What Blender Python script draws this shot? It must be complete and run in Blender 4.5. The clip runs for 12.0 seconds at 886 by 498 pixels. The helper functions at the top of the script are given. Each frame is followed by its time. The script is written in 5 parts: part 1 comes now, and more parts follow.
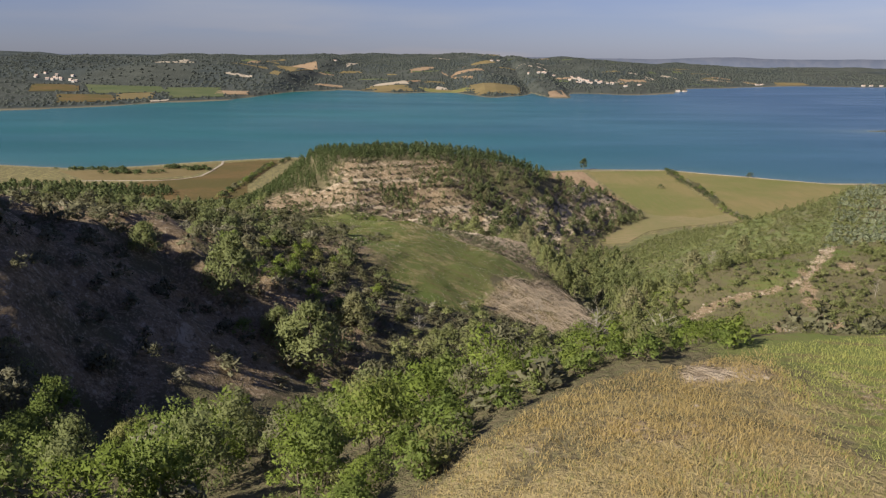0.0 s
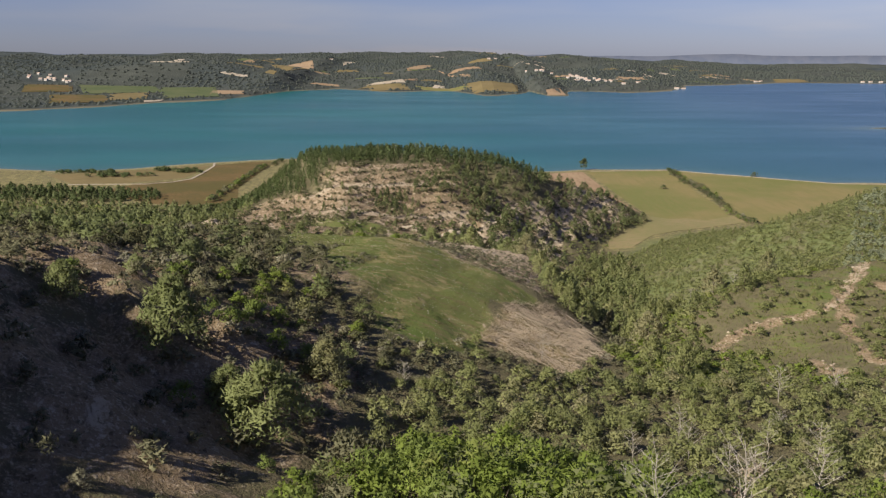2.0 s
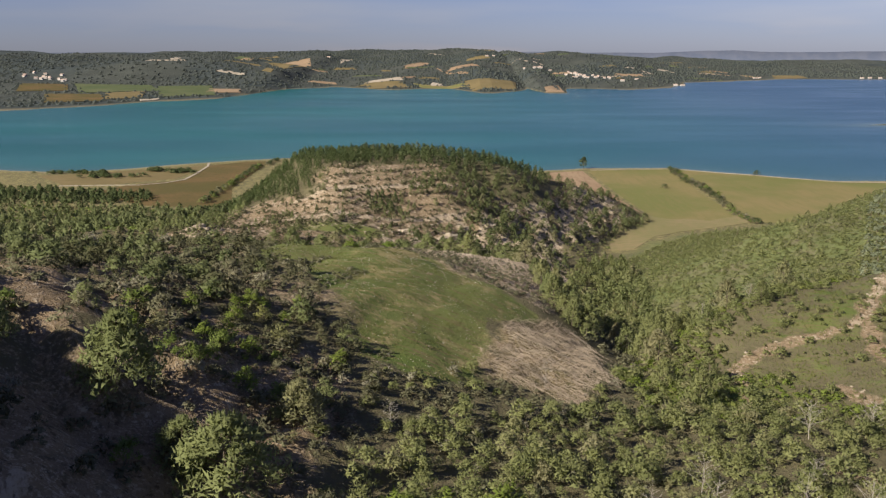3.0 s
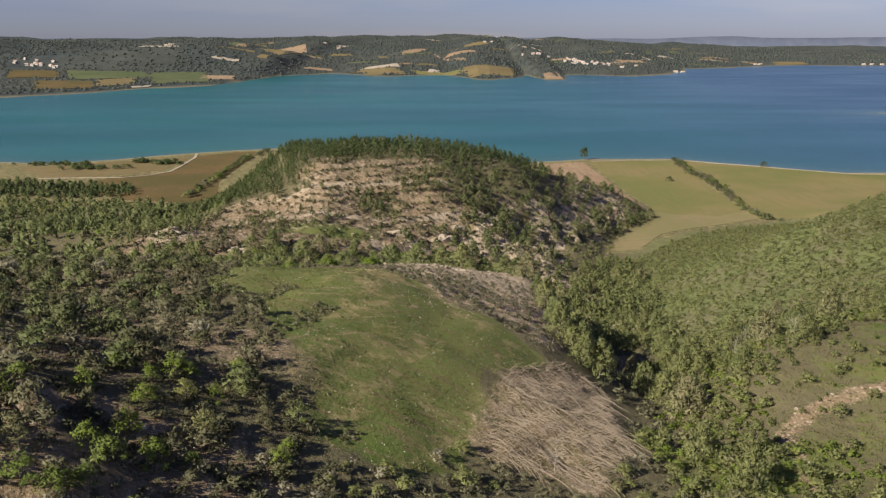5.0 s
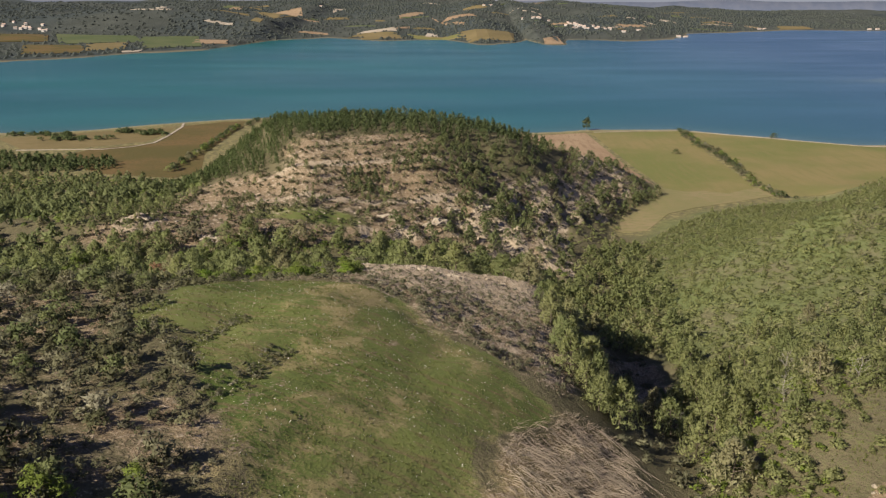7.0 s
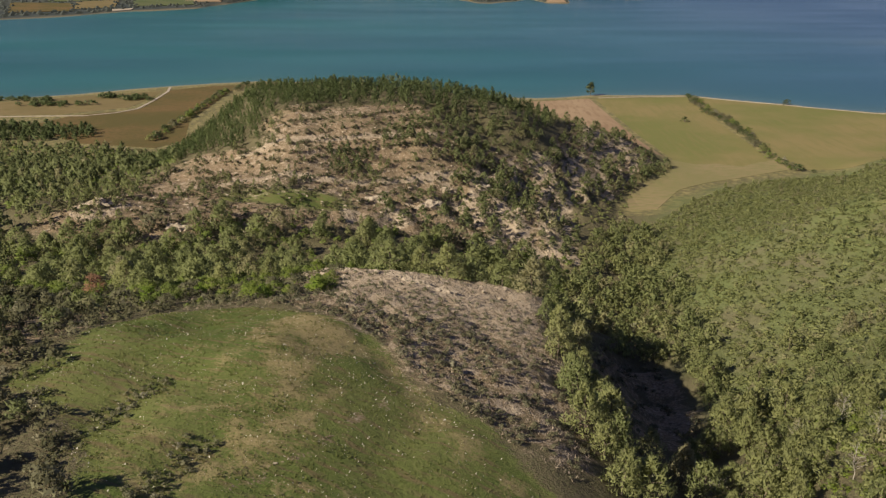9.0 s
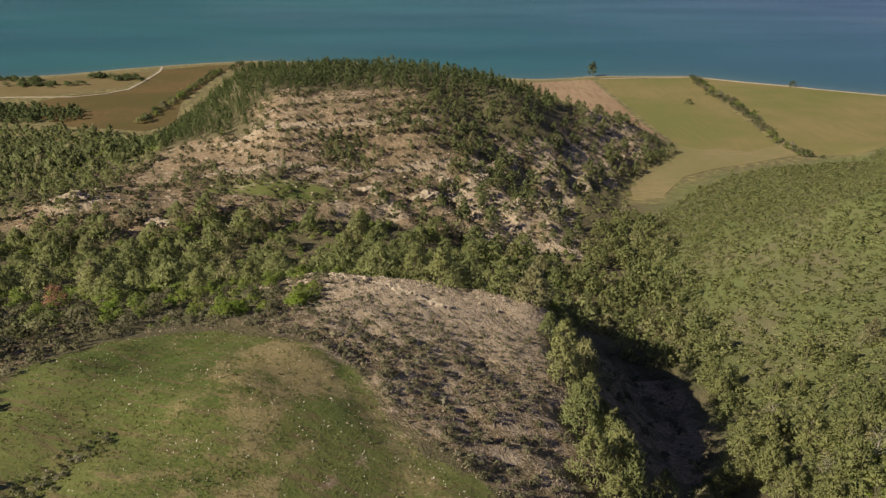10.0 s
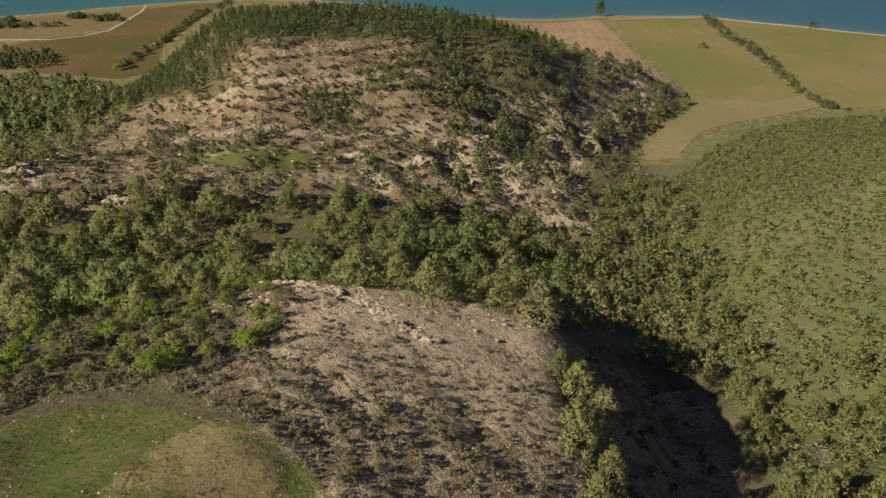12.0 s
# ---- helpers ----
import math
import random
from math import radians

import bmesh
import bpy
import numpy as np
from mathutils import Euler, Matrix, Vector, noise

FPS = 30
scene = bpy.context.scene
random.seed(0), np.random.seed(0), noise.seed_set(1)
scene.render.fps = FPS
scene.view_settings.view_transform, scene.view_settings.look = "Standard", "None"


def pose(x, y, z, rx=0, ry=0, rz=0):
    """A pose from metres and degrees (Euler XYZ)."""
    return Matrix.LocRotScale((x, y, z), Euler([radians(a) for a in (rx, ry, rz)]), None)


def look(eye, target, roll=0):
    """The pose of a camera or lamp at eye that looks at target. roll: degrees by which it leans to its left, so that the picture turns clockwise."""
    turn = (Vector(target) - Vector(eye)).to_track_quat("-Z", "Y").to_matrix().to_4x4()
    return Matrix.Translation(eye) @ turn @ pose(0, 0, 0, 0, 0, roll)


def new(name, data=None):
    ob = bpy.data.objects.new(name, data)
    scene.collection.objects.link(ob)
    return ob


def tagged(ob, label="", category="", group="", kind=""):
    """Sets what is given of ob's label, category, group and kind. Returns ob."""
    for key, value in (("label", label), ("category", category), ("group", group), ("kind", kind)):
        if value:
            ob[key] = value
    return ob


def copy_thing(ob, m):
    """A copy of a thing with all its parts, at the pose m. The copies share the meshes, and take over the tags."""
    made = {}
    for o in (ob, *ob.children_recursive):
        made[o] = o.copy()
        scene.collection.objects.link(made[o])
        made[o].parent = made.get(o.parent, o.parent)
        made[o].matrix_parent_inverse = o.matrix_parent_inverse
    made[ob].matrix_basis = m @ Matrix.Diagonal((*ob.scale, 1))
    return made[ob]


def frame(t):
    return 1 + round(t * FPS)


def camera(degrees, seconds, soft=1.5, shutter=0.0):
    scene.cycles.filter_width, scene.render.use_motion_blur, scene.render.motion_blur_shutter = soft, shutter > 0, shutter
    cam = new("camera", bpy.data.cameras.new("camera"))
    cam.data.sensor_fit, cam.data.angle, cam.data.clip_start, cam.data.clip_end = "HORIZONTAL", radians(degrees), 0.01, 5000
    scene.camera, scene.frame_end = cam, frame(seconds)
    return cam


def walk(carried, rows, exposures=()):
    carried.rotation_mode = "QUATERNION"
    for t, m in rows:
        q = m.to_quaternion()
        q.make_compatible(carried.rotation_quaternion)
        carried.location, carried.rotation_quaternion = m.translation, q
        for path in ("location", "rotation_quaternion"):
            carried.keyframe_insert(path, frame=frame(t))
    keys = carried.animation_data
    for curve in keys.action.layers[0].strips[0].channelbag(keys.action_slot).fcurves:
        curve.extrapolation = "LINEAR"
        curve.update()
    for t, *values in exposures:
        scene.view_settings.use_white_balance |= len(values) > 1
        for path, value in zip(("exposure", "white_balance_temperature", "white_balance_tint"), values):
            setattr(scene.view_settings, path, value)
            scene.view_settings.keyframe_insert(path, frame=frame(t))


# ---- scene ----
cam = camera(57.2, 12.0, soft=1.3)
PATH = [
    (0, (-2.242, 7.103, 98.911), (-2.284, 9.049, 98.449), 0.3),
    (0.5, (-2.213, 10.735, 98.901), (-2.257, 12.68, 98.437), 0.3),
    (1, (-2.006, 14.872, 98.891), (-2.047, 16.817, 98.427), 0.2),
    (1.5, (-1.865, 19.572, 98.899), (-1.903, 21.517, 98.433), 0.1),
    (2, (-1.58, 24.503, 98.929), (-1.618, 26.448, 98.463), -0.0),
    (2.5, (-1.286, 29.7, 99.004), (-1.323, 31.644, 98.536), -0.1),
    (3, (-0.999, 35.165, 99.091), (-1.034, 37.108, 98.619), -0.2),
    (3.2, (-0.824, 37.406, 99.116), (-0.861, 39.349, 98.64), -0.3),
    (4.8, (0.09, 56.309, 99.521), (0.059, 58.245, 99.021), -0.3),
    (5, (0.225, 58.708, 99.55), (0.195, 60.643, 99.046), -0.2),
    (5.5, (0.526, 64.747, 99.702), (0.496, 66.677, 99.18), -0.2),
    (6, (0.813, 70.827, 99.897), (0.785, 72.751, 99.354), -0.1),
    (6.5, (1.075, 76.818, 100.092), (1.049, 78.737, 99.528), -0.1),
    (7, (1.401, 82.71, 100.305), (1.375, 84.622, 99.72), -0.1),
    (7.2, (1.553, 85.053, 100.341), (1.526, 86.962, 99.747), -0.1),
    (9, (2.933, 106.977, 100.914), (2.908, 108.859, 100.237), 0.0),
    (9.5, (3.305, 112.98, 101.113), (3.282, 114.853, 100.411), 0.1),
    (10, (3.706, 118.937, 101.351), (3.683, 120.8, 100.624), 0.1),
    (10.5, (4.109, 124.899, 101.68), (4.085, 126.75, 100.921), 0.1),
    (11, (4.514, 130.954, 102.064), (4.489, 132.79, 101.271), 0.1),
    (11.5, (4.766, 137.281, 102.294), (4.742, 139.099, 101.462), 0.1),
    (12, (5.013, 143.354, 102.413), (4.988, 145.155, 101.543), 0.1),
]
EXPOSURE = [(0, 0.75, 6500, 10), (6, 0.71, 6580, 10), (9, 0.55, 6950, 10), (12, 0.44, 7250, 9)]
walk(cam, [(t, look(eye, target, roll)) for t, eye, target, roll in PATH], EXPOSURE)

# ---- light ----
SUN_HEIGHT, SUN_FROM = 34.0, -127.0
world = bpy.data.worlds.new("sky")
scene.world = world
world.use_nodes = True
sky = world.node_tree.nodes.new("ShaderNodeTexSky")
sky.sky_type, sky.sun_disc = "NISHITA", False
sky.sun_elevation, sky.sun_rotation = radians(SUN_HEIGHT), radians(SUN_FROM)
sky.air_density, sky.dust_density, sky.ozone_density = 1.0, 0.15, 4.0
hue = world.node_tree.nodes.new("ShaderNodeMix")
hue.data_type, hue.blend_type = "RGBA", "MULTIPLY"
hue.inputs[0].default_value = 1.0
# bluer towards the hazy horizon, with thin pinkish cloud
toward = world.node_tree.nodes.new("ShaderNodeTexCoord")
upward = world.node_tree.nodes.new("ShaderNodeSeparateXYZ")
rise = world.node_tree.nodes.new("ShaderNodeMapRange")
rise.inputs[2].default_value = 0.13
cast = world.node_tree.nodes.new("ShaderNodeMix")
cast.data_type = "RGBA"
cast.inputs[6].default_value, cast.inputs[7].default_value = (0.6, 0.665, 1.08, 1), (1.0, 0.82, 1.06, 1)
drawn = world.node_tree.nodes.new("ShaderNodeMapping")
drawn.inputs["Scale"].default_value = (1.2, 1.2, 9.0)
wisps = world.node_tree.nodes.new("ShaderNodeTexNoise")
wisps.inputs["Scale"].default_value, wisps.inputs["Detail"].default_value = 1.6, 4
thin_cloud = world.node_tree.nodes.new("ShaderNodeMapRange")
thin_cloud.inputs[1].default_value, thin_cloud.inputs[2].default_value, thin_cloud.inputs[4].default_value = 0.48, 0.75, 0.55
cloud = world.node_tree.nodes.new("ShaderNodeMix")
cloud.data_type = "RGBA"
cloud.inputs[7].default_value = (1.22, 0.96, 1.05, 1)
for a, b in ((toward.outputs["Generated"], upward.inputs[0]), (upward.outputs[2], rise.inputs[0]), (rise.outputs[0], cast.inputs[0]), (toward.outputs["Generated"], drawn.inputs[0]),
             (drawn.outputs[0], wisps.inputs["Vector"]), (wisps.outputs["Fac"], thin_cloud.inputs[0]), (thin_cloud.outputs[0], cloud.inputs[0]), (cast.outputs[2], cloud.inputs[6]), (cloud.outputs[2], hue.inputs[7])):
    world.node_tree.links.new(a, b)
world.node_tree.links.new(sky.outputs[0], hue.inputs[6])
world.node_tree.links.new(hue.outputs[2], world.node_tree.nodes["Background"].inputs[0])
world.node_tree.nodes["Background"].inputs[1].default_value = 0.043
sun = new("sun", bpy.data.lights.new("sun", "SUN"))
sun.data.energy, sun.data.angle, sun.data.color = 5.0, radians(0.6), (1.0, 0.92, 0.79)
flat = math.cos(radians(SUN_HEIGHT))
sun.matrix_world = look((300 * flat * math.sin(radians(SUN_FROM)), 300 * flat * math.cos(radians(SUN_FROM)), 300 * math.sin(radians(SUN_HEIGHT))), (0, 0, 0))

# ---- materials ----


class Shade:
    """A short way to write a node material."""

    def __init__(self, name):
        self.mat = bpy.data.materials.new(name)
        self.mat.use_nodes = True
        self.tree = self.mat.node_tree
        self.bsdf = self.tree.nodes["Principled BSDF"]
        self.out = self.tree.nodes["Material Output"]
        self.place = self.tree.nodes.new("ShaderNodeNewGeometry").outputs["Position"]

    def wire(self, value, socket):
        if isinstance(value, bpy.types.NodeSocket):
            self.tree.links.new(value, socket)
        else:
            socket.default_value = value

    def noise(self, scale, detail=3.0, rough=0.55, stretch=None, turn=0.0):
        n = self.tree.nodes.new("ShaderNodeTexNoise")
        n.inputs["Scale"].default_value, n.inputs["Detail"].default_value, n.inputs["Roughness"].default_value = scale, detail, rough
        where = self.place
        if stretch:
            m = self.tree.nodes.new("ShaderNodeMapping")
            m.inputs["Scale"].default_value = stretch
            if turn:
                m.vector_type = "TEXTURE"
                m.inputs["Rotation"].default_value = (0, 0, turn)
            self.wire(where, m.inputs["Vector"])
            where = m.outputs[0]
        self.wire(where, n.inputs["Vector"])
        return n.outputs["Fac"]

    def span(self, value, low, high, a=0.0, b=1.0):
        n = self.tree.nodes.new("ShaderNodeMapRange")
        n.interpolation_type = "SMOOTHSTEP"
        for k, v in enumerate((value, low, high, a, b)):
            self.wire(v, n.inputs[k])
        return n.outputs[0]

    def sums(self, kind, a, b):
        n = self.tree.nodes.new("ShaderNodeMath")
        n.operation = kind
        self.wire(a, n.inputs[0]), self.wire(b, n.inputs[1])
        return n.outputs[0]

    def mix(self, fac, a, b, blend="MIX"):
        n = self.tree.nodes.new("ShaderNodeMix")
        n.data_type, n.blend_type = "RGBA", blend
        self.wire(fac, n.inputs[0])
        for v, k in ((a, 6), (b, 7)):
            self.wire((*v, 1) if isinstance(v, tuple) else v, n.inputs[k])
        return n.outputs[2]

    def attribute(self, name, out="Fac"):
        n = self.tree.nodes.new("ShaderNodeAttribute")
        n.attribute_name = name
        return n.outputs[out]

    def channels(self, name):
        n = self.tree.nodes.new("ShaderNodeSeparateColor")
        self.wire(self.attribute(name, "Color"), n.inputs[0])
        return n.outputs[0], n.outputs[1], n.outputs[2]

    def bump(self, value, strength, distance):
        n = self.tree.nodes.new("ShaderNodeBump")
        n.inputs["Strength"].default_value, n.inputs["Distance"].default_value = strength, distance
        self.wire(value, n.inputs["Height"])
        self.wire(n.outputs[0], self.bsdf.inputs["Normal"])

    def done(self, color, rough=0.9, specular=0.2):
        self.wire((*color, 1) if isinstance(color, tuple) else color, self.bsdf.inputs["Base Color"])
        self.wire(rough, self.bsdf.inputs["Roughness"])
        self.bsdf.inputs["Specular IOR Level"].default_value = specular
        return self.mat


def leaf_material(name, dark, light, odd=None, glow=0.3):
    """Leaves that let some light through; each plant and each leaf has its own tint."""
    s = Shade(name)
    dark, light = (dark[0] * 1.08, dark[1] * 1.03, dark[2]), (light[0] * 1.08, light[1] * 1.03, light[2])
    one = s.attribute("tint")
    info = s.tree.nodes.new("ShaderNodeObjectInfo").outputs["Random"]
    single = s.sums("LESS_THAN", one, 0.001)
    plant = s.sums("ADD", one, s.sums("MULTIPLY", info, single))
    leaf = s.tree.nodes.new("ShaderNodeNewGeometry").outputs["Random Per Island"]
    tone = s.sums("ADD", s.sums("MULTIPLY", plant, 0.65), s.sums("MULTIPLY", leaf, 0.35))
    color = s.mix(tone, dark, light)
    if odd:
        color = s.mix(s.span(plant, 0.86, 0.97), color, odd)
    color = s.mix(s.span(s.noise(0.02, 3), 0.3, 0.7, 0.0, 0.25), color, light)
    s.done(color, 0.75, 0.12)
    thin = s.tree.nodes.new("ShaderNodeBsdfTranslucent")
    s.wire(color, thin.inputs[0])
    both = s.tree.nodes.new("ShaderNodeMixShader")
    both.inputs[0].default_value = glow
    s.wire(s.bsdf.outputs[0], both.inputs[1]), s.wire(thin.outputs[0], both.inputs[2])
    s.wire(both.outputs[0], s.out.inputs["Surface"])
    return s.mat


def ground_material():
    s = Shade("ground_cover")
    grass, bare, dry = s.channels("cover")
    sand, wood, worked = s.channels("cover_more")
    big, mid, fine = s.noise(0.045, 4), s.noise(0.35, 4, 0.6), s.noise(3.2, 5, 0.7)
    floor = s.mix(mid, (0.095, 0.08, 0.047), (0.175, 0.145, 0.088))
    floor = s.mix(s.span(fine, 0.4, 0.75), floor, (0.12, 0.125, 0.055))
    soil = s.mix(mid, (0.18, 0.128, 0.076), (0.29, 0.215, 0.135))
    soil = s.mix(s.span(fine, 0.5, 0.7), soil, (0.387, 0.315, 0.230))
    soil = s.mix(s.span(s.noise(0.9, 4, 0.65), 0.55, 0.68), soil, (0.117, 0.095, 0.056))
    speck = s.noise(1.15, 5, 0.75)
    soil = s.mix(s.span(speck, 0.56, 0.64), soil, (0.42, 0.345, 0.25))
    soil = s.mix(s.span(speck, 0.44, 0.36), soil, (0.115, 0.085, 0.048))
    green = s.mix(s.span(big, 0.35, 0.65), (0.088, 0.124, 0.029), (0.136, 0.154, 0.048))
    green = s.mix(s.span(s.noise(0.3, 4, 0.6, (1, 0.22, 1), radians(-16)), 0.48, 0.66), green, (0.152, 0.122, 0.06))
    green = s.mix(s.span(fine, 0.45, 0.85), green, (0.165, 0.162, 0.072))
    straw = s.mix(mid, (0.25, 0.195, 0.096), (0.32, 0.26, 0.135))
    straw = s.mix(s.span(fine, 0.45, 0.75), straw, (0.162, 0.153, 0.054))
    rough = s.span(s.sums("ADD", s.sums("MULTIPLY", mid, 0.5), s.sums("MULTIPLY", fine, 0.5)), 0.3, 0.7, -0.3, 0.3)
    color = s.mix(s.span(s.sums("ADD", grass, rough), 0.35, 0.65), floor, green)
    color = s.mix(s.span(s.sums("ADD", dry, rough), 0.35, 0.65), color, straw)
    color = s.mix(s.span(s.sums("ADD", bare, rough), 0.38, 0.62), color, soil)
    low = s.attribute("meadow")
    color = s.mix(s.sums("MULTIPLY", low, 0.9), color, s.mix(s.span(s.noise(0.06, 4, 0.6), 0.42, 0.66), s.mix(mid, (0.1, 0.125, 0.046), (0.145, 0.165, 0.066)), (0.15, 0.14, 0.078)))
    chalk = s.mix(mid, (0.34, 0.265, 0.18), (0.46, 0.38, 0.28))
    chalk = s.mix(s.span(speck, 0.45, 0.38), chalk, (0.19, 0.145, 0.09))
    rill = s.noise(1.3, 5, 0.72, (4, 1, 4), radians(-63))
    chalk = s.mix(s.span(rill, 0.48, 0.34), chalk, (0.22, 0.17, 0.115))
    chalk = s.mix(s.span(rill, 0.54, 0.7), chalk, (0.5, 0.42, 0.32))
    color = s.mix(s.span(s.sums("ADD", worked, rough), 0.36, 0.64), color, chalk)
    color = s.mix(sand, color, s.mix(mid, (0.36, 0.29, 0.2), (0.5, 0.42, 0.31)))
    # far woodland ground: slight aerial haze is mixed into the blue-grey colours
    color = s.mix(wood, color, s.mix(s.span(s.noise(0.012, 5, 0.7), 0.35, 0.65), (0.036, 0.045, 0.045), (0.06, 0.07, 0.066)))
    relief = s.sums("ADD", s.sums("MULTIPLY", fine, 0.3), s.sums("ADD", s.sums("ADD", mid, s.sums("MULTIPLY", s.sums("MULTIPLY", rill, worked), 1.4)), s.sums("MULTIPLY", speck, 0.7)))
    s.bump(s.sums("MULTIPLY", relief, s.span(grass, 0.0, 1.0, 1.0, 0.35)), 0.9, 0.6)
    return s.done(color, 0.95, 0.1)


def field_material(name, a, b, c, rows=None):
    s = Shade(name)
    color = s.mix(s.span(s.noise(0.013, 5, 0.6), 0.38, 0.62), a, b)
    color = s.mix(s.span(s.noise(0.4, 4, 0.65, rows), 0.45, 0.7), color, c)
    s.bump(s.noise(1.2, 4), 0.5, 0.3)
    return s.done(color, 0.95, 0.1)


def rock_material(name, a, b, c):
    s = Shade(name)
    color = s.mix(s.noise(0.5, 5, 0.65), a, b)
    color = s.mix(s.span(s.noise(2.5, 5, 0.7), 0.52, 0.68), color, c)
    s.bump(s.noise(1.8, 6, 0.7), 0.9, 0.6)
    return s.done(color, 0.92, 0.2)


def bark_material(name, a, b):
    s = Shade(name)
    s.bump(s.noise(6, 4, 0.6, (1, 1, 0.3)), 0.6, 0.05)
    return s.done(s.mix(s.noise(4, 4, 0.6, (1, 1, 0.3)), a, b), 0.9, 0.15)


def water_material():
    s = Shade("lake_water")
    shallow = s.attribute("shallow")
    drift = s.noise(0.0022, 3, 0.5, (1, 2.2, 1))
    deep = s.mix(s.span(drift, 0.35, 0.65), (0.003, 0.076, 0.072), (0.005, 0.1, 0.088))
    east = s.tree.nodes.new("ShaderNodeSeparateXYZ")
    s.wire(s.place, east.inputs[0])
    deep = s.mix(s.span(east.outputs[0], -200, 800), deep, (0.002, 0.042, 0.084))
    color = s.mix(shallow, deep, (0.10, 0.145, 0.12))
    s.bump(s.noise(0.4, 4, 0.6, (1, 1.6, 1)), 0.05, 0.3)
    return s.done(color, s.span(s.noise(0.003, 3, 0.5, (1, 3, 1)), 0.3, 0.7, 0.2, 0.25), 0.05)


GROUND = ground_material()
PINE = leaf_material("pine_needles", (0.15, 0.184, 0.077), (0.262, 0.298, 0.13), (0.3, 0.28, 0.15), 0.45)
DARK_PINE = leaf_material("dark_pine_needles", (0.06, 0.086, 0.037), (0.122, 0.156, 0.066), (0.175, 0.185, 0.095), 0.35)
PLANTED_PINE = leaf_material("planted_pine_needles", (0.074, 0.108, 0.044), (0.13, 0.168, 0.068), None, 0.4)
FLANK_PINE = leaf_material("flank_pine_needles", (0.112, 0.144, 0.063), (0.205, 0.236, 0.106), (0.26, 0.245, 0.135), 0.4)
YOUNG_PINE = leaf_material("young_pine_needles", (0.212, 0.245, 0.105), (0.312, 0.338, 0.15), (0.34, 0.315, 0.18), 0.5)
BROADLEAF = leaf_material("broad_leaves", (0.125, 0.18, 0.046), (0.23, 0.292, 0.086), (0.27, 0.26, 0.125), 0.45)
SLOPE_LEAF = leaf_material("slope_leaves", (0.195, 0.232, 0.095), (0.295, 0.322, 0.138), (0.33, 0.31, 0.17), 0.5)
FRESH_LEAF = leaf_material("fresh_leaves", (0.12, 0.2, 0.03), (0.21, 0.31, 0.055), None, 0.45)
GULLY_LEAF = leaf_material("thicket_leaves", (0.132, 0.186, 0.038), (0.238, 0.306, 0.072), (0.26, 0.255, 0.1), 0.45)
SCRUB = leaf_material("scrub_leaves", (0.098, 0.105, 0.062), (0.22, 0.22, 0.135), (0.3, 0.28, 0.2), 0.35)
OLIVE = leaf_material("olive_leaves", (0.166, 0.205, 0.128), (0.307, 0.346, 0.230), None, 0.35)
PLATEAU_SCRUB = leaf_material("plateau_scrub_leaves", (0.082, 0.09, 0.05), (0.168, 0.17, 0.095), (0.26, 0.24, 0.16), 0.35)
DRY_SCRUB = leaf_material("dark_scrub_leaves", (0.07, 0.078, 0.04), (0.14, 0.145, 0.075), (0.22, 0.2, 0.13), 0.3)
RUSSET = leaf_material("russet_leaves", (0.243, 0.141, 0.090), (0.358, 0.218, 0.141), None, 0.35)
GRASS = leaf_material("grass_blades", (0.1, 0.125, 0.036), (0.145, 0.156, 0.054), (0.18, 0.158, 0.08))
FIELD_GRASS = leaf_material("field_grass_blades", (0.24, 0.275, 0.075), (0.36, 0.37, 0.13), (0.36, 0.32, 0.16))
STRAW = leaf_material("straw_blades", (0.29, 0.228, 0.098), (0.41, 0.335, 0.155), (0.22, 0.25, 0.07))
REED = leaf_material("dry_stems", (0.25, 0.21, 0.158), (0.405, 0.35, 0.27))
# far leaves are greyed and blued, a little haze in their colour
HAZED_LEAF = leaf_material("far_woods", (0.036, 0.046, 0.041), (0.06, 0.07, 0.06), None, 0.1)
SHORE_LEAF = leaf_material("dark_leaves", (0.05, 0.065, 0.03), (0.105, 0.125, 0.055), None, 0.3)
PETAL = leaf_material("white_petals", (0.6, 0.58, 0.5), (0.75, 0.73, 0.65))
BARK = bark_material("bark", (0.10, 0.075, 0.055), (0.22, 0.18, 0.14))
DEADWOOD = bark_material("bleached_wood", (0.27, 0.24, 0.2), (0.44, 0.4, 0.35))
LIMESTONE = rock_material("pale_limestone", (0.34, 0.275, 0.2), (0.52, 0.44, 0.335), (0.22, 0.175, 0.12))
WATER = water_material()
CROP = field_material("ripening_crop", (0.142, 0.146, 0.05), (0.205, 0.166, 0.074), (0.168, 0.15, 0.06), (1, 0.1, 1))
PLOUGHED = field_material("ploughed_earth", (0.255, 0.176, 0.110), (0.299, 0.216, 0.136), (0.211, 0.141, 0.088), (1, 0.15, 1))
STUBBLE = field_material("stubble", (0.15, 0.118, 0.056), (0.185, 0.142, 0.07), (0.142, 0.115, 0.05), (0.3, 1, 1))
PASTURE = field_material("pasture", (0.092, 0.078, 0.029), (0.142, 0.094, 0.042), (0.085, 0.072, 0.028))
SANDY = field_material("sandy_stubble", (0.19, 0.168, 0.078), (0.235, 0.185, 0.1), (0.17, 0.165, 0.068), (0.5, 1, 1))
FAR_GREEN = field_material("far_meadow", (0.075, 0.098, 0.042), (0.105, 0.118, 0.055), (0.09, 0.1, 0.05))
TRACK = field_material("dirt_track", (0.343, 0.289, 0.220), (0.398, 0.343, 0.275), (0.289, 0.240, 0.179))
PLASTER = field_material("house_plaster", (0.45, 0.42, 0.38), (0.52, 0.49, 0.45), (0.4, 0.37, 0.33))
